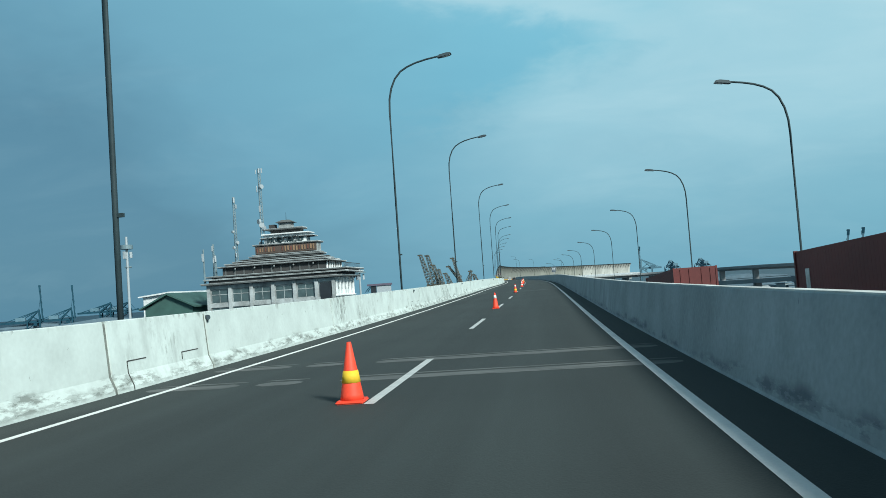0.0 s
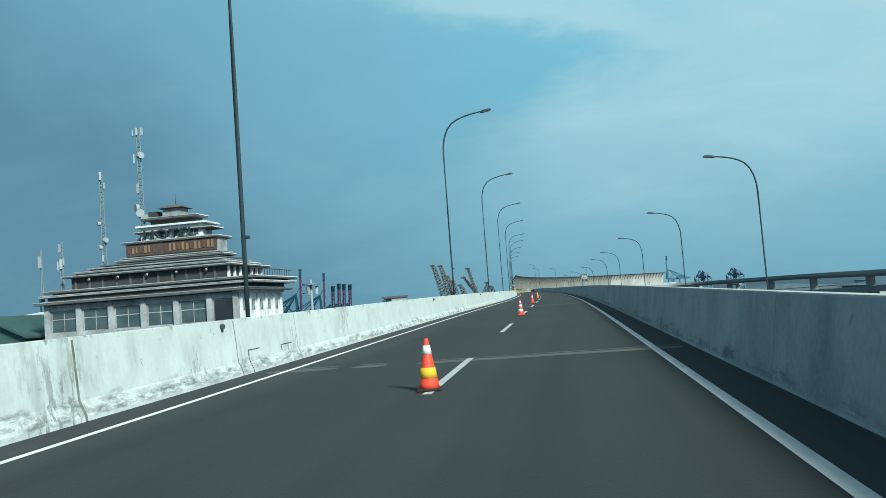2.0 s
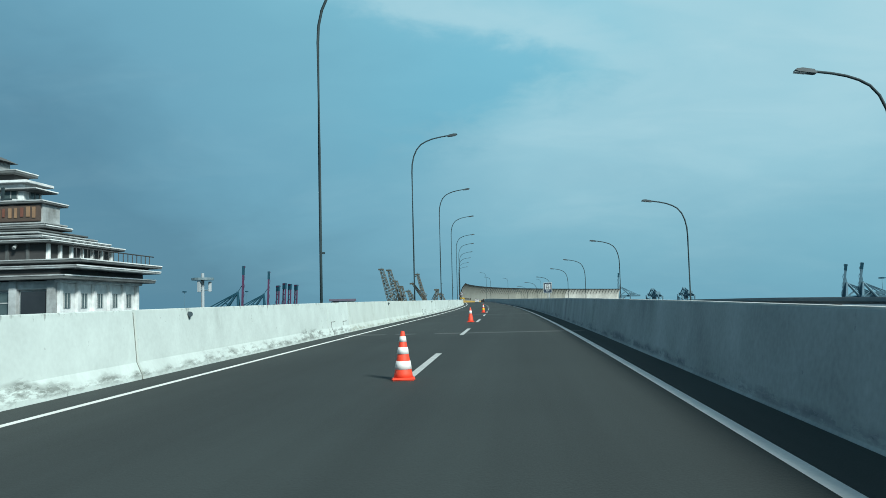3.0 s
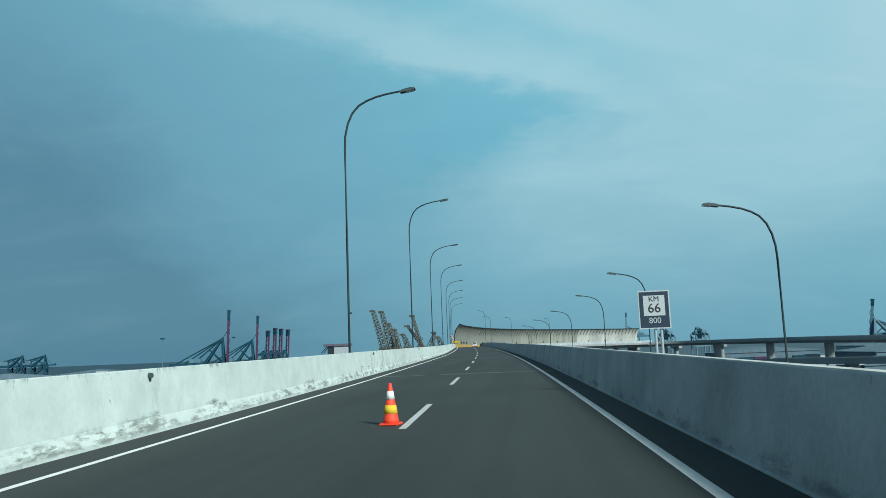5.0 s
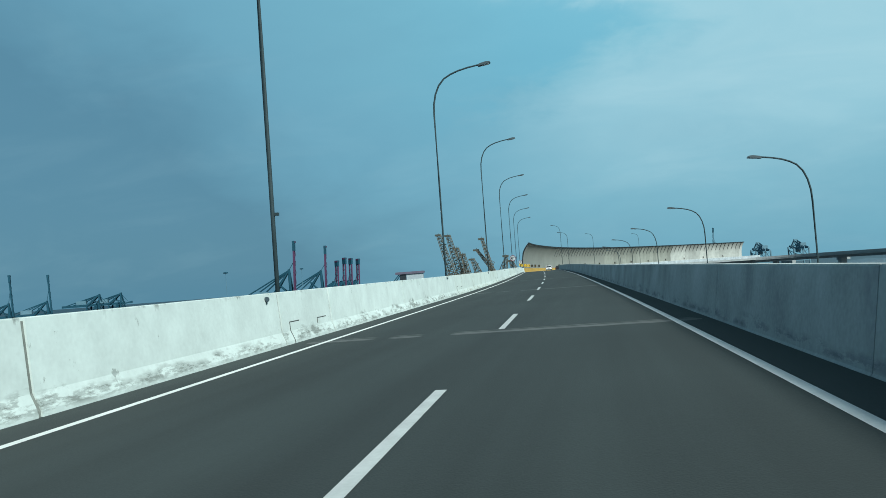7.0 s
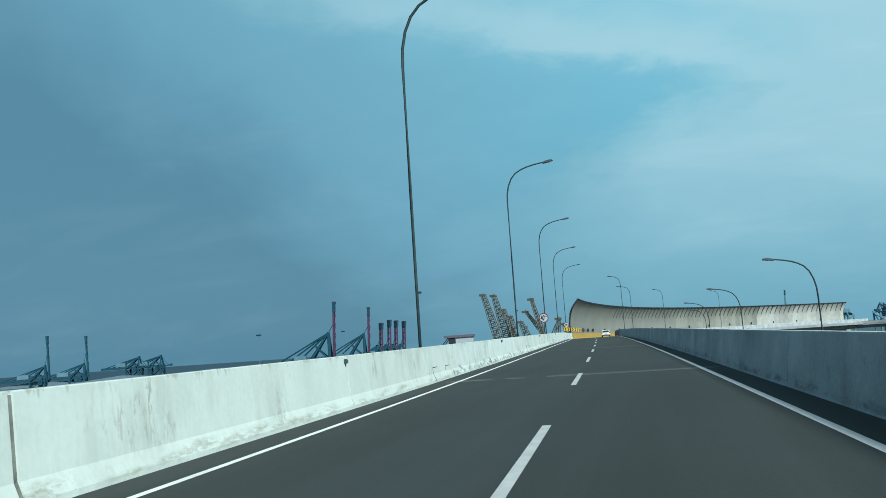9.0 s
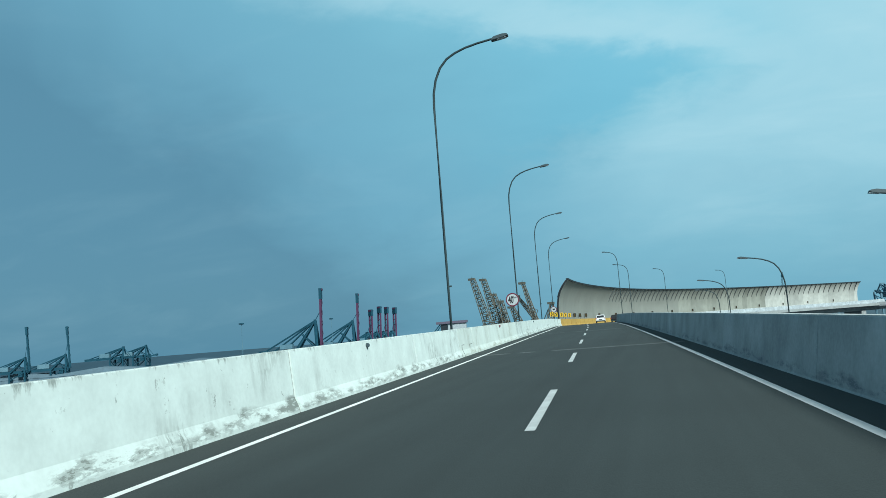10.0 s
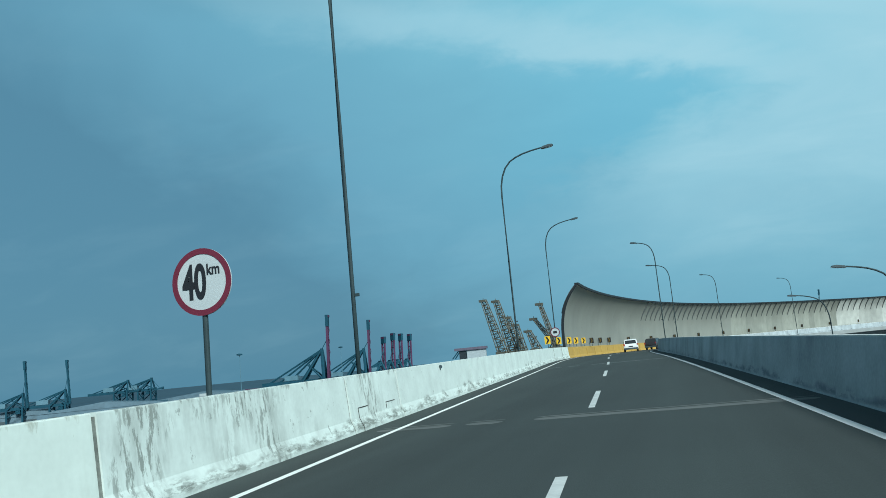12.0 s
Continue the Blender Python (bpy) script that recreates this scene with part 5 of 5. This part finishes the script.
def lattice_crane(x, y, length, lean, turn, label, paint=CRANE_TAN, wide=1.0):
    """A harbour crane with a leaning lattice jib on a square tower."""
    t = thing("jib_crane", pose(x, y, GROUND_Z, 0, 0, turn), label, "harbour crane", "jib cranes")
    base = 1.0 - GROUND_Z
    b = bmesh.new()
    for sx in (-3, 3):
        for sy in (-3, 3):
            rod(b, (sx * 1.4, sy * 1.4, 0), (sx * 0.6, sy * 0.6, base), 0.4, 0.3, 6)
    for z in (0.35, 0.7, 0.9):
        for s0, s1 in (((-3, -3), (3, -3)), ((3, -3), (3, 3)), ((3, 3), (-3, 3)), ((-3, 3), (-3, -3))):
            f = 1.4 - 0.8 * z
            rod(b, (s0[0] * f, s0[1] * f, base * z), (s1[0] * f, s1[1] * f, base * z), 0.22, 0.22, 5)
    part("tower", b, paint, t)
    b = bmesh.new()
    box(b, -3.2, 2.2, -1.8, 1.8, base, base + 3.0, bevel=0.2)
    part("cab_house", b, paint, t)
    a = radians(lean)
    d = Vector((math.sin(a), 0, math.cos(a)))
    nrm = Vector((math.cos(a), 0, -math.sin(a)))
    p0 = Vector((0.5, 0, base + 1.5))
    b = bmesh.new()
    w, v = 1.9 * wide, 1.5
    for o in (-w, w):
        for ly in (-v, v):
            rod(b, p0 + nrm * o + Vector((0, ly, 0)), p0 + d * length + nrm * o * 0.55 + Vector((0, ly * 0.6, 0)), 0.30, 0.24, 5)
    n = max(3, int(length / 2.1))
    for i in range(n):
        f0, f1 = 1 - 0.45 * i / n, 1 - 0.45 * (i + 1) / n
        q0, q1 = p0 + d * length * i / n, p0 + d * length * (i + 1) / n
        for ly in (-v, v):
            o = w if i % 2 else -w
            rod(b, q0 + nrm * o * f0 + Vector((0, ly * f0, 0)), q1 - nrm * o * f1 + Vector((0, ly * f1, 0)), 0.17, 0.17, 4)
            rod(b, q0 + nrm * w * f0 + Vector((0, ly * f0, 0)), q0 - nrm * w * f0 + Vector((0, ly * f0, 0)), 0.15, 0.15, 4)
    tip = p0 + d * length
    part("jib", b, paint, t)
    b = bmesh.new()
    box(b, tip.x - 2.4, tip.x + 1.3, -1.1, 1.1, tip.z - 0.5, tip.z + 0.7)
    rod(b, (tip.x - 0.5, 0, tip.z), (tip.x - 0.2, 0, tip.z + 1.6), 0.2, 0.12, 5)
    part("jib_head", b, paint, t)
    b = bmesh.new()
    rod(b, (-2.8, 0, base + 3), (0.3, 0, base + 9), 0.3, 0.22, 6)
    rod(b, (0.3, 0, base + 9), tip * 0.75 + p0 * 0.25, 0.12, 0.12, 4)
    part("gantry", b, paint, t)
    return t


JL = "olive lattice jib crane leaning over the harbour"
lattice_crane(-95.0, 667, 29, -16, -10, JL, wide=1.2)
lattice_crane(-90.6, 671, 28, -14, -10, JL, wide=1.2)
lattice_crane(-88.0, 676, 19, -15, -10, JL)
lattice_crane(-85.0, 668, 14, -10, -10, JL)
lattice_crane(-68.5, 670, 24, -15, -10, JL, wide=0.6)
lattice_crane(-67.5, 673, 20, -36, -10, JL, wide=0.5)
lattice_crane(-78.0, 671, 11, -22, -10, JL)
lattice_crane(-62.0, 675, 11, 12, -10, JL, wide=0.8)
lattice_crane(-56.0, 690, 8, -20, -10, JL)

def high_mast(x, y, top, r=1.6):
    """A tall floodlight mast of the yards: a slim pole with a ring of lamps."""
    t = thing("floodlight_mast", pose(x, y, GROUND_Z), "tall slim floodlight mast in the harbour yard", "floodlight mast", "floodlight masts")
    h = top - GROUND_Z
    b = bmesh.new()
    rod(b, (0, 0, 0), (0, 0, h), 0.32, 0.14, 8)
    part("pole", b, CRANE_HAZY, t)
    b = bmesh.new()
    lathe(b, [(r * 0.5, h - 0.7), (r, h - 0.5), (r, h + 0.3), (r * 0.4, h + 0.6)], 12)
    part("lamp_ring", b, CRANE_BLUE, t, "dark ring of floodlights")


for x, y, top, r in ((-305.5, 764, 19.6, 2.0), (-306.7, 936, 22.4, 1.9), (350, 838, 16.5, 3.2)):
    high_mast(x, y, top, r)

# ---- far elevated road, sheds and yards ----
FAR = [(0, 470), (30, 506), (58, 520), (85, 508), (103, 470), (112, 420), (118, 360), (121, 300), (125, 220), (128, 140), (131, 60)]


def far_line(s, u, h):
    """A smooth curve through the far road's corners: s counts corners."""
    i = min(max(int(s), 0), len(FAR) - 2)
    f = s - i
    p = [Vector((*FAR[min(max(i + k, 0), len(FAR) - 1)], 0)) for k in (-1, 0, 1, 2)]
    c = lambda f: 0.5 * ((2 * p[1]) + (p[2] - p[0]) * f + (2 * p[0] - 5 * p[1] + 4 * p[2] - p[3]) * f * f + (3 * p[1] - p[0] - 3 * p[2] + p[3]) * f ** 3)
    d = (c(f + 0.02) - c(f - 0.02)).normalized()
    return c(f) + Vector((d.y, -d.x, 0)) * u + Vector((0, 0, h + float(np.interp(s, (5, 9), (0.25, -1.0)))))


bm = bmesh.new()
sweep(bm, [(-5.5, 0), (5.5, 0), (5.5, -0.45), (3.2, -0.6), (2.6, -1.5), (-2.6, -1.5), (-3.2, -0.6), (-5.5, -0.45)], 1.6, 9.9, 0.1, line=far_line)
tagged(part("viaduct", bm, FAR_CONC), "grey concrete viaduct deck on piers across the yards", "viaduct", kind="structure")
for u in (-5.4, 5.4):
    bm = bmesh.new()
    sweep(bm, [(u - 0.15, 0), (u + 0.15, 0), (u + 0.1, 0.8), (u - 0.1, 0.8)], 1.6, 9.9, 0.1, line=far_line)
    tagged(part("parapet", bm, FAR_CONC), "grey concrete parapet of the far viaduct", "parapet", kind="structure")
for k in range(10):
    top = far_line(1.7 + 0.86 * k, 0, -1.5)
    bm = bmesh.new()
    box(bm, -0.9, 0.9, -1.4, 1.4, GROUND_Z, top.z, bevel=0.1)
    ob = tagged(part("pier", bm, FAR_CONC), "square concrete pier under the far viaduct", "pier", "viaduct piers", "structure")
    nxt = far_line(1.72 + 0.86 * k, 0, 0) - far_line(1.7 + 0.86 * k, 0, 0)
    ob.matrix_world = pose(top.x, top.y, 0, 0, 0, math.degrees(math.atan2(nxt.y, nxt.x)))

# a low ramp that passes under the far viaduct
RAMP = [Vector((86, 400, -6.6)), Vector((110, 345, -5.9)), Vector((140, 280, -4.9)), Vector((168, 215, -3.8))]


def ramp_line(s, u, h):
    i = min(int(s), len(RAMP) - 2)
    d = (RAMP[i + 1] - RAMP[i]).normalized()
    return RAMP[i].lerp(RAMP[i + 1], s - i) + Vector((d.y, -d.x, 0)) * u + Vector((0, 0, h))


bm = bmesh.new()
sweep(bm, [(-4, 0), (4, 0), (4, 0.8), (4.3, 0.8), (4.3, -1.1), (-4.3, -1.1), (-4.3, 0.8), (-4, 0.8)], 0, 3, 0.25, line=ramp_line)
tagged(part("ramp", bm, FAR_CONC), "low grey concrete ramp that passes under the viaduct", "ramp", kind="structure")
for k in range(7):
    top = ramp_line(0.2 + 0.43 * k, 0, -1.1)
    bm = bmesh.new()
    box(bm, -0.8, 0.8, -1.6, 1.6, GROUND_Z, top.z, pose(top.x, top.y, 0, 0, 0, 115), bevel=0.08)
    tagged(part("pier", bm, FAR_CONC), "square concrete pier under the low ramp", "pier", "ramp piers", "structure")

rr = random.Random(11)


PALE = mat("pale_cladding", (0.34, 0.38, 0.39), 0.6, 0.2, 0.2)
# kept bluish so that the colour carries some distance haze
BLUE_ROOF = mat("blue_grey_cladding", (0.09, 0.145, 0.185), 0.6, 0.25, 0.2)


def shed(x, y, w, d, h, turn, paint, label):
    t = thing("warehouse", pose(x, y, GROUND_Z, 0, 0, turn), label, "warehouse", "harbour sheds")
    b = bmesh.new()
    box(b, -w / 2, w / 2, -d / 2, d / 2, 0, h)
    part("wall", b, paint, t)
    b = bmesh.new()
    prism(b, [(-w / 2 - 0.6, h), (0, h + w * 0.05), (w / 2 + 0.6, h), (w / 2 + 0.6, h - 0.4), (-w / 2 - 0.6, h - 0.4)], -d / 2 - 0.6, d / 2 + 0.6)
    part("roof", b, BLUE_ROOF, t)
    for i in range(4):
        b = bmesh.new()
        x0 = -w / 2 + w * (i + 0.3) / 4
        box(b, x0, x0 + w * 0.1, -d / 2 - 0.1, -d / 2 + 0.05, 0, h * 0.55)
        part("door", b, LAMP_GREY, t)


for x, y, w, d, h, tn, pt in ((165, 380, 26, 60, 15, 8, PALE), (190, 470, 34, 70, 16, 5, PALE), (240, 420, 40, 50, 14, 12, BLUE_ROOF), (150, 560, 40, 40, 14, 0, PALE), (230, 610, 60, 50, 17, 6, BLUE_ROOF),
                              (330, 560, 60, 60, 16, 9, PALE), (180, 720, 70, 40, 17, 4, BLUE_ROOF), (300, 760, 80, 50, 18, 2, PALE), (420, 700, 70, 60, 18, 6, BLUE_ROOF), (90, 760, 60, 40, 17, 0, BLUE_ROOF),
                              (520, 860, 90, 60, 20, 3, PALE), (145, 300, 20, 40, 13, 8, BLUE_ROOF), (160, 230, 22, 50, 13, 6, PALE)):
    shed(x, y, w, d, h - 4.5, tn, pt, "low pale harbour shed" if pt is PALE else "low blue-grey harbour shed")
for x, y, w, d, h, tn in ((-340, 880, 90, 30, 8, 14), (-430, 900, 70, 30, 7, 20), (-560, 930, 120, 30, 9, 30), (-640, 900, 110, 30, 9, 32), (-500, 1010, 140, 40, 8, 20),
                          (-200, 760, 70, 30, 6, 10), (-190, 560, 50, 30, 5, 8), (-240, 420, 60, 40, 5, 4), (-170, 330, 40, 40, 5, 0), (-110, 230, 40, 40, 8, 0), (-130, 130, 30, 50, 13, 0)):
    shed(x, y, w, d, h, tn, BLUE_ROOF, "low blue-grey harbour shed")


for i in range(84):
    x, y = (rr.uniform(140, 330), rr.uniform(300, 640)) if i < 34 else (rr.uniform(135, 290), rr.uniform(230, 520))
    shed(x, y, rr.uniform(6, 16) if i < 34 else rr.uniform(2.5, 7), rr.uniform(8, 20) if i < 34 else rr.uniform(3, 9), rr.uniform(9.5, 15.5), rr.uniform(0, 40), rr.choice((PALE, BLUE_ROOF, PLASTER_WHITE, PALE)), "small weathered yard building between the sheds")


def canopy_building(x, y, top, w, turn):
    """A small office block under a flat overhanging roof."""
    t = thing("office_building", pose(x, y, GROUND_Z, 0, 0, turn), "small white office under a flat dull purple roof", "building")
    h = top - GROUND_Z
    b = bmesh.new()
    box(b, -w / 2, w / 2, -7, 7, h - 3.0, h, bevel=0.1)
    part("roof", b, mat("dull_purple_roof", (0.10, 0.085, 0.125), 0.6, 0.2, 0.3), t)
    b = bmesh.new()
    box(b, -w * 0.12, w * 0.46, -5, 5, 0, h - 3.0)
    part("wall", b, CRANE_WHITE, t)
    b = bmesh.new()
    box(b, -w * 0.36, -w * 0.14, -4.6, 4.6, 0, h - 3.0)
    part("window", b, GLASS_DARK, t)
    for px in (-0.40, -0.47):
        b = bmesh.new()
        rod(b, (w * px * 1.25, -4, h - 12), (w * px * 0.8, -4, h - 3.0), 0.6, 0.6, 6)
        part("strut", b, CRANE_BLUE, t)


canopy_building(-246.0, 1166, 13.2, 38, 8)


def container_stack(x, y, n, turn):
    t = thing("container_stack", pose(x, y, GROUND_Z, 0, 0, turn), "stack of shipping containers in the harbour yard", "containers", "container stacks")
    for i in range(n):
        for z in range(rr.choice((3, 4, 4, 5))):
            b = bmesh.new()
            box(b, i * 12.6, i * 12.6 + 12.2, 0, 2.44, z * 2.62, z * 2.62 + 2.59)
            part("container", b, rr.choice((BLUE_ROOF, BLUE_ROOF, PALE, CRANE_RED_HAZY, CRANE_BLUE)), t)


for x, y, n, tn in ((140, 640, 5, 4), (250, 520, 4, 10), (300, 660, 6, 4), (130, 440, 3, 20), (360, 850, 7, 3), (-300, 840, 5, 14), (-520, 960, 8, 25), (-640, 900, 9, 28), (-585, 935, 7, 24), (-700, 860, 8, 30), (-470, 990, 5, 20), (-340, 905, 4, 14)):
    container_stack(x, y, n, tn)

# ---- lamps on the outer side of the bend, beside the grey barrier ----
for s, tall, reach in ((369.0, 11.75, 2.15), (384.5, 10.65, 2.5), (418.5, 11.4, 2.15), (461.0, 11.9, 2.3)):
    street_lamp(road_pose(s, U_BR + 0.63, -0.06), -reach, tall, "bent steel street lamp beside the grey barrier along the bend", "street lamps along the carriageway")

# ---- vehicles ----


def wheel(t, x, y, r, w=0.2):
    b = bmesh.new()
    rod(b, (x - w / 2, y, r), (x + w / 2, y, r), r, r, 20)
    wh = part("wheel", b, BLACK_RUB, t)
    b = bmesh.new()
    rod(b, (x - w / 2 - 0.01, y, r), (x + w / 2 + 0.01, y, r), r * 0.6, r * 0.6, 14)
    part("rim", b, STEEL, wh)


def passenger_car(m, paint, label):
    """A boxy people carrier, its tail towards -y."""
    t = thing("car", m, label, "car")
    side = [(-2.05, 0.35), (-2.10, 0.75), (-2.05, 1.0), (-1.85, 1.52), (-1.5, 1.62), (0.2, 1.64), (0.55, 1.55), (1.15, 1.08), (1.95, 0.92), (2.12, 0.65), (2.08, 0.32)]
    b = bmesh.new()
    prism(b, side, -0.84, 0.84, Matrix(((0, -1, 0, 0), (1, 0, 0, 0), (0, 0, 1, 0), (0, 0, 0, 1))))
    for v in b.verts:
        if v.co.z > 1.3:
            v.co.x *= 0.84
    bmesh.ops.bevel(b, geom=list(b.edges), offset=0.05, segments=2, affect="EDGES", clamp_overlap=True)
    part("body", b, paint, t, smooth=False)
    b = bmesh.new()
    vs = [b.verts.new(p) for p in ((-0.66, -2.045, 1.07), (0.66, -2.045, 1.07), (0.60, -1.89, 1.50), (-0.60, -1.89, 1.50))]
    b.faces.new(vs)
    part("rear_window", b, GLASS_DARK, t)
    for sx in (-1, 1):
        b = bmesh.new()
        vs = [b.verts.new((sx * x, y, z)) for x, y, z in ((0.858, -1.7, 1.05), (0.858, 0.75, 1.05), (0.74, 0.35, 1.5), (0.74, -1.55, 1.5))]
        b.faces.new(vs)
        part("side_window", b, GLASS_DARK, t)
        b = bmesh.new()
        box(b, sx * 0.70, sx * 0.82, -2.12, -2.02, 0.84, 1.06, bevel=0.02)
        part("tail_light", b, TAIL_RED, t)
        for y in (-1.3, 1.35):
            wheel(t, sx * 0.74, y, 0.31)
    b = bmesh.new()
    box(b, -0.8, 0.8, -2.14, -2.04, 0.32, 0.55, bevel=0.03)
    part("bumper", b, LAMP_GREY, t)
    b = bmesh.new()
    box(b, -0.25, 0.25, -2.125, -2.08, 0.66, 0.78)
    part("number_plate", b, SIGN_BLACK, t)


passenger_car(road_pose(377.5, 0.1, turn=8) @ Matrix.Diagonal((0.98, 0.95, 0.9, 1)), CAR_WHITE, "white people carrier driving towards the bend")
passenger_car(road_pose(402, -1.8), CAR_DARK, "dark people carrier on the bend")


def container_truck(s, u, deck, top, label, pitch=-1.2):
    """A tractor and trailer with one long container: rear end at s."""
    t = thing("container_truck", Matrix.Translation(on_road(s, u, 0)) @ pose(0, 0, 0, pitch, 0, -heading(s)), label, "truck", "container trucks")
    L, W = 12.2, 2.44
    b = bmesh.new()
    box(b, -W / 2, W / 2, 0, L, top - 2.75, top)
    c = part("container", b, CONT_RED, t, "dark red corrugated container")
    b = bmesh.new()
    for i in range(60):
        y = 0.25 + i * 0.2
        for x in (-W / 2 - 0.008, W / 2 - 0.004):
            box(b, x, x + 0.012, y, y + 0.193, top - 2.6, top - 0.12)
    tagged(part("corrugation", b, CONT_RED, c), kind="stuff")
    for x in (-W / 2 - 0.04, W / 2 - 0.06):
        for y in (-0.03, L - 0.07):
            b = bmesh.new()
            box(b, x, x + 0.1, y, y + 0.1, top - 2.75, top + 0.02)
            part("corner_post", b, CONT_RED, c)
    for x in (-0.85, -0.35, 0.35, 0.85):
        b = bmesh.new()
        rod(b, (x, -0.018, top - 2.65), (x, -0.018, top - 0.1), 0.016, 0.016, 8)
        part("door_bar", b, CONT_RED, c)
    b = bmesh.new()
    box(b, -W / 2 - 0.02, -W / 2 - 0.006, L - 1.05, L - 0.75, top - 2.3, top - 0.5)
    part("marking", b, PALE_CONC, c, "faded pale upright stripe")
    b = bmesh.new()
    box(b, -0.5, 0.5, 0, L + 3.0, top - 3.05, top - 2.75)
    part("chassis", b, LAMP_GREY, t)
    b = bmesh.new()
    box(b, -1.2, 1.2, L + 1.0, L + 3.2, deck + 0.6, deck + 2.9, bevel=0.15)
    part("cab", b, CAR_WHITE, t)
    for x in (-0.95, 0.95):
        b = bmesh.new()
        box(b, x - 0.12, x + 0.12, 0.8, 4.4, deck + 0.9, top - 3.05)
        part("suspension", b, LAMP_GREY, t)
        for y in (1.2, 2.5, 3.8, L + 0.4, L + 2.3):
            b = bmesh.new()
            rod(b, (x - 0.18, y, deck + 0.5), (x + 0.18, y, deck + 0.5), 0.5, 0.5, 18)
            part("wheel", b, BLACK_RUB, t)


container_truck(38.0, 11.0, float(np.interp(38, OPP_S, OPP_Z)), 1.13, "truck with a dark red shipping container on the lower carriageway", -2.6)
container_truck(1.4, 10.3, float(np.interp(0, OPP_S, OPP_Z)), 1.98, "truck with a dark red shipping container on the lower carriageway", -2.0)
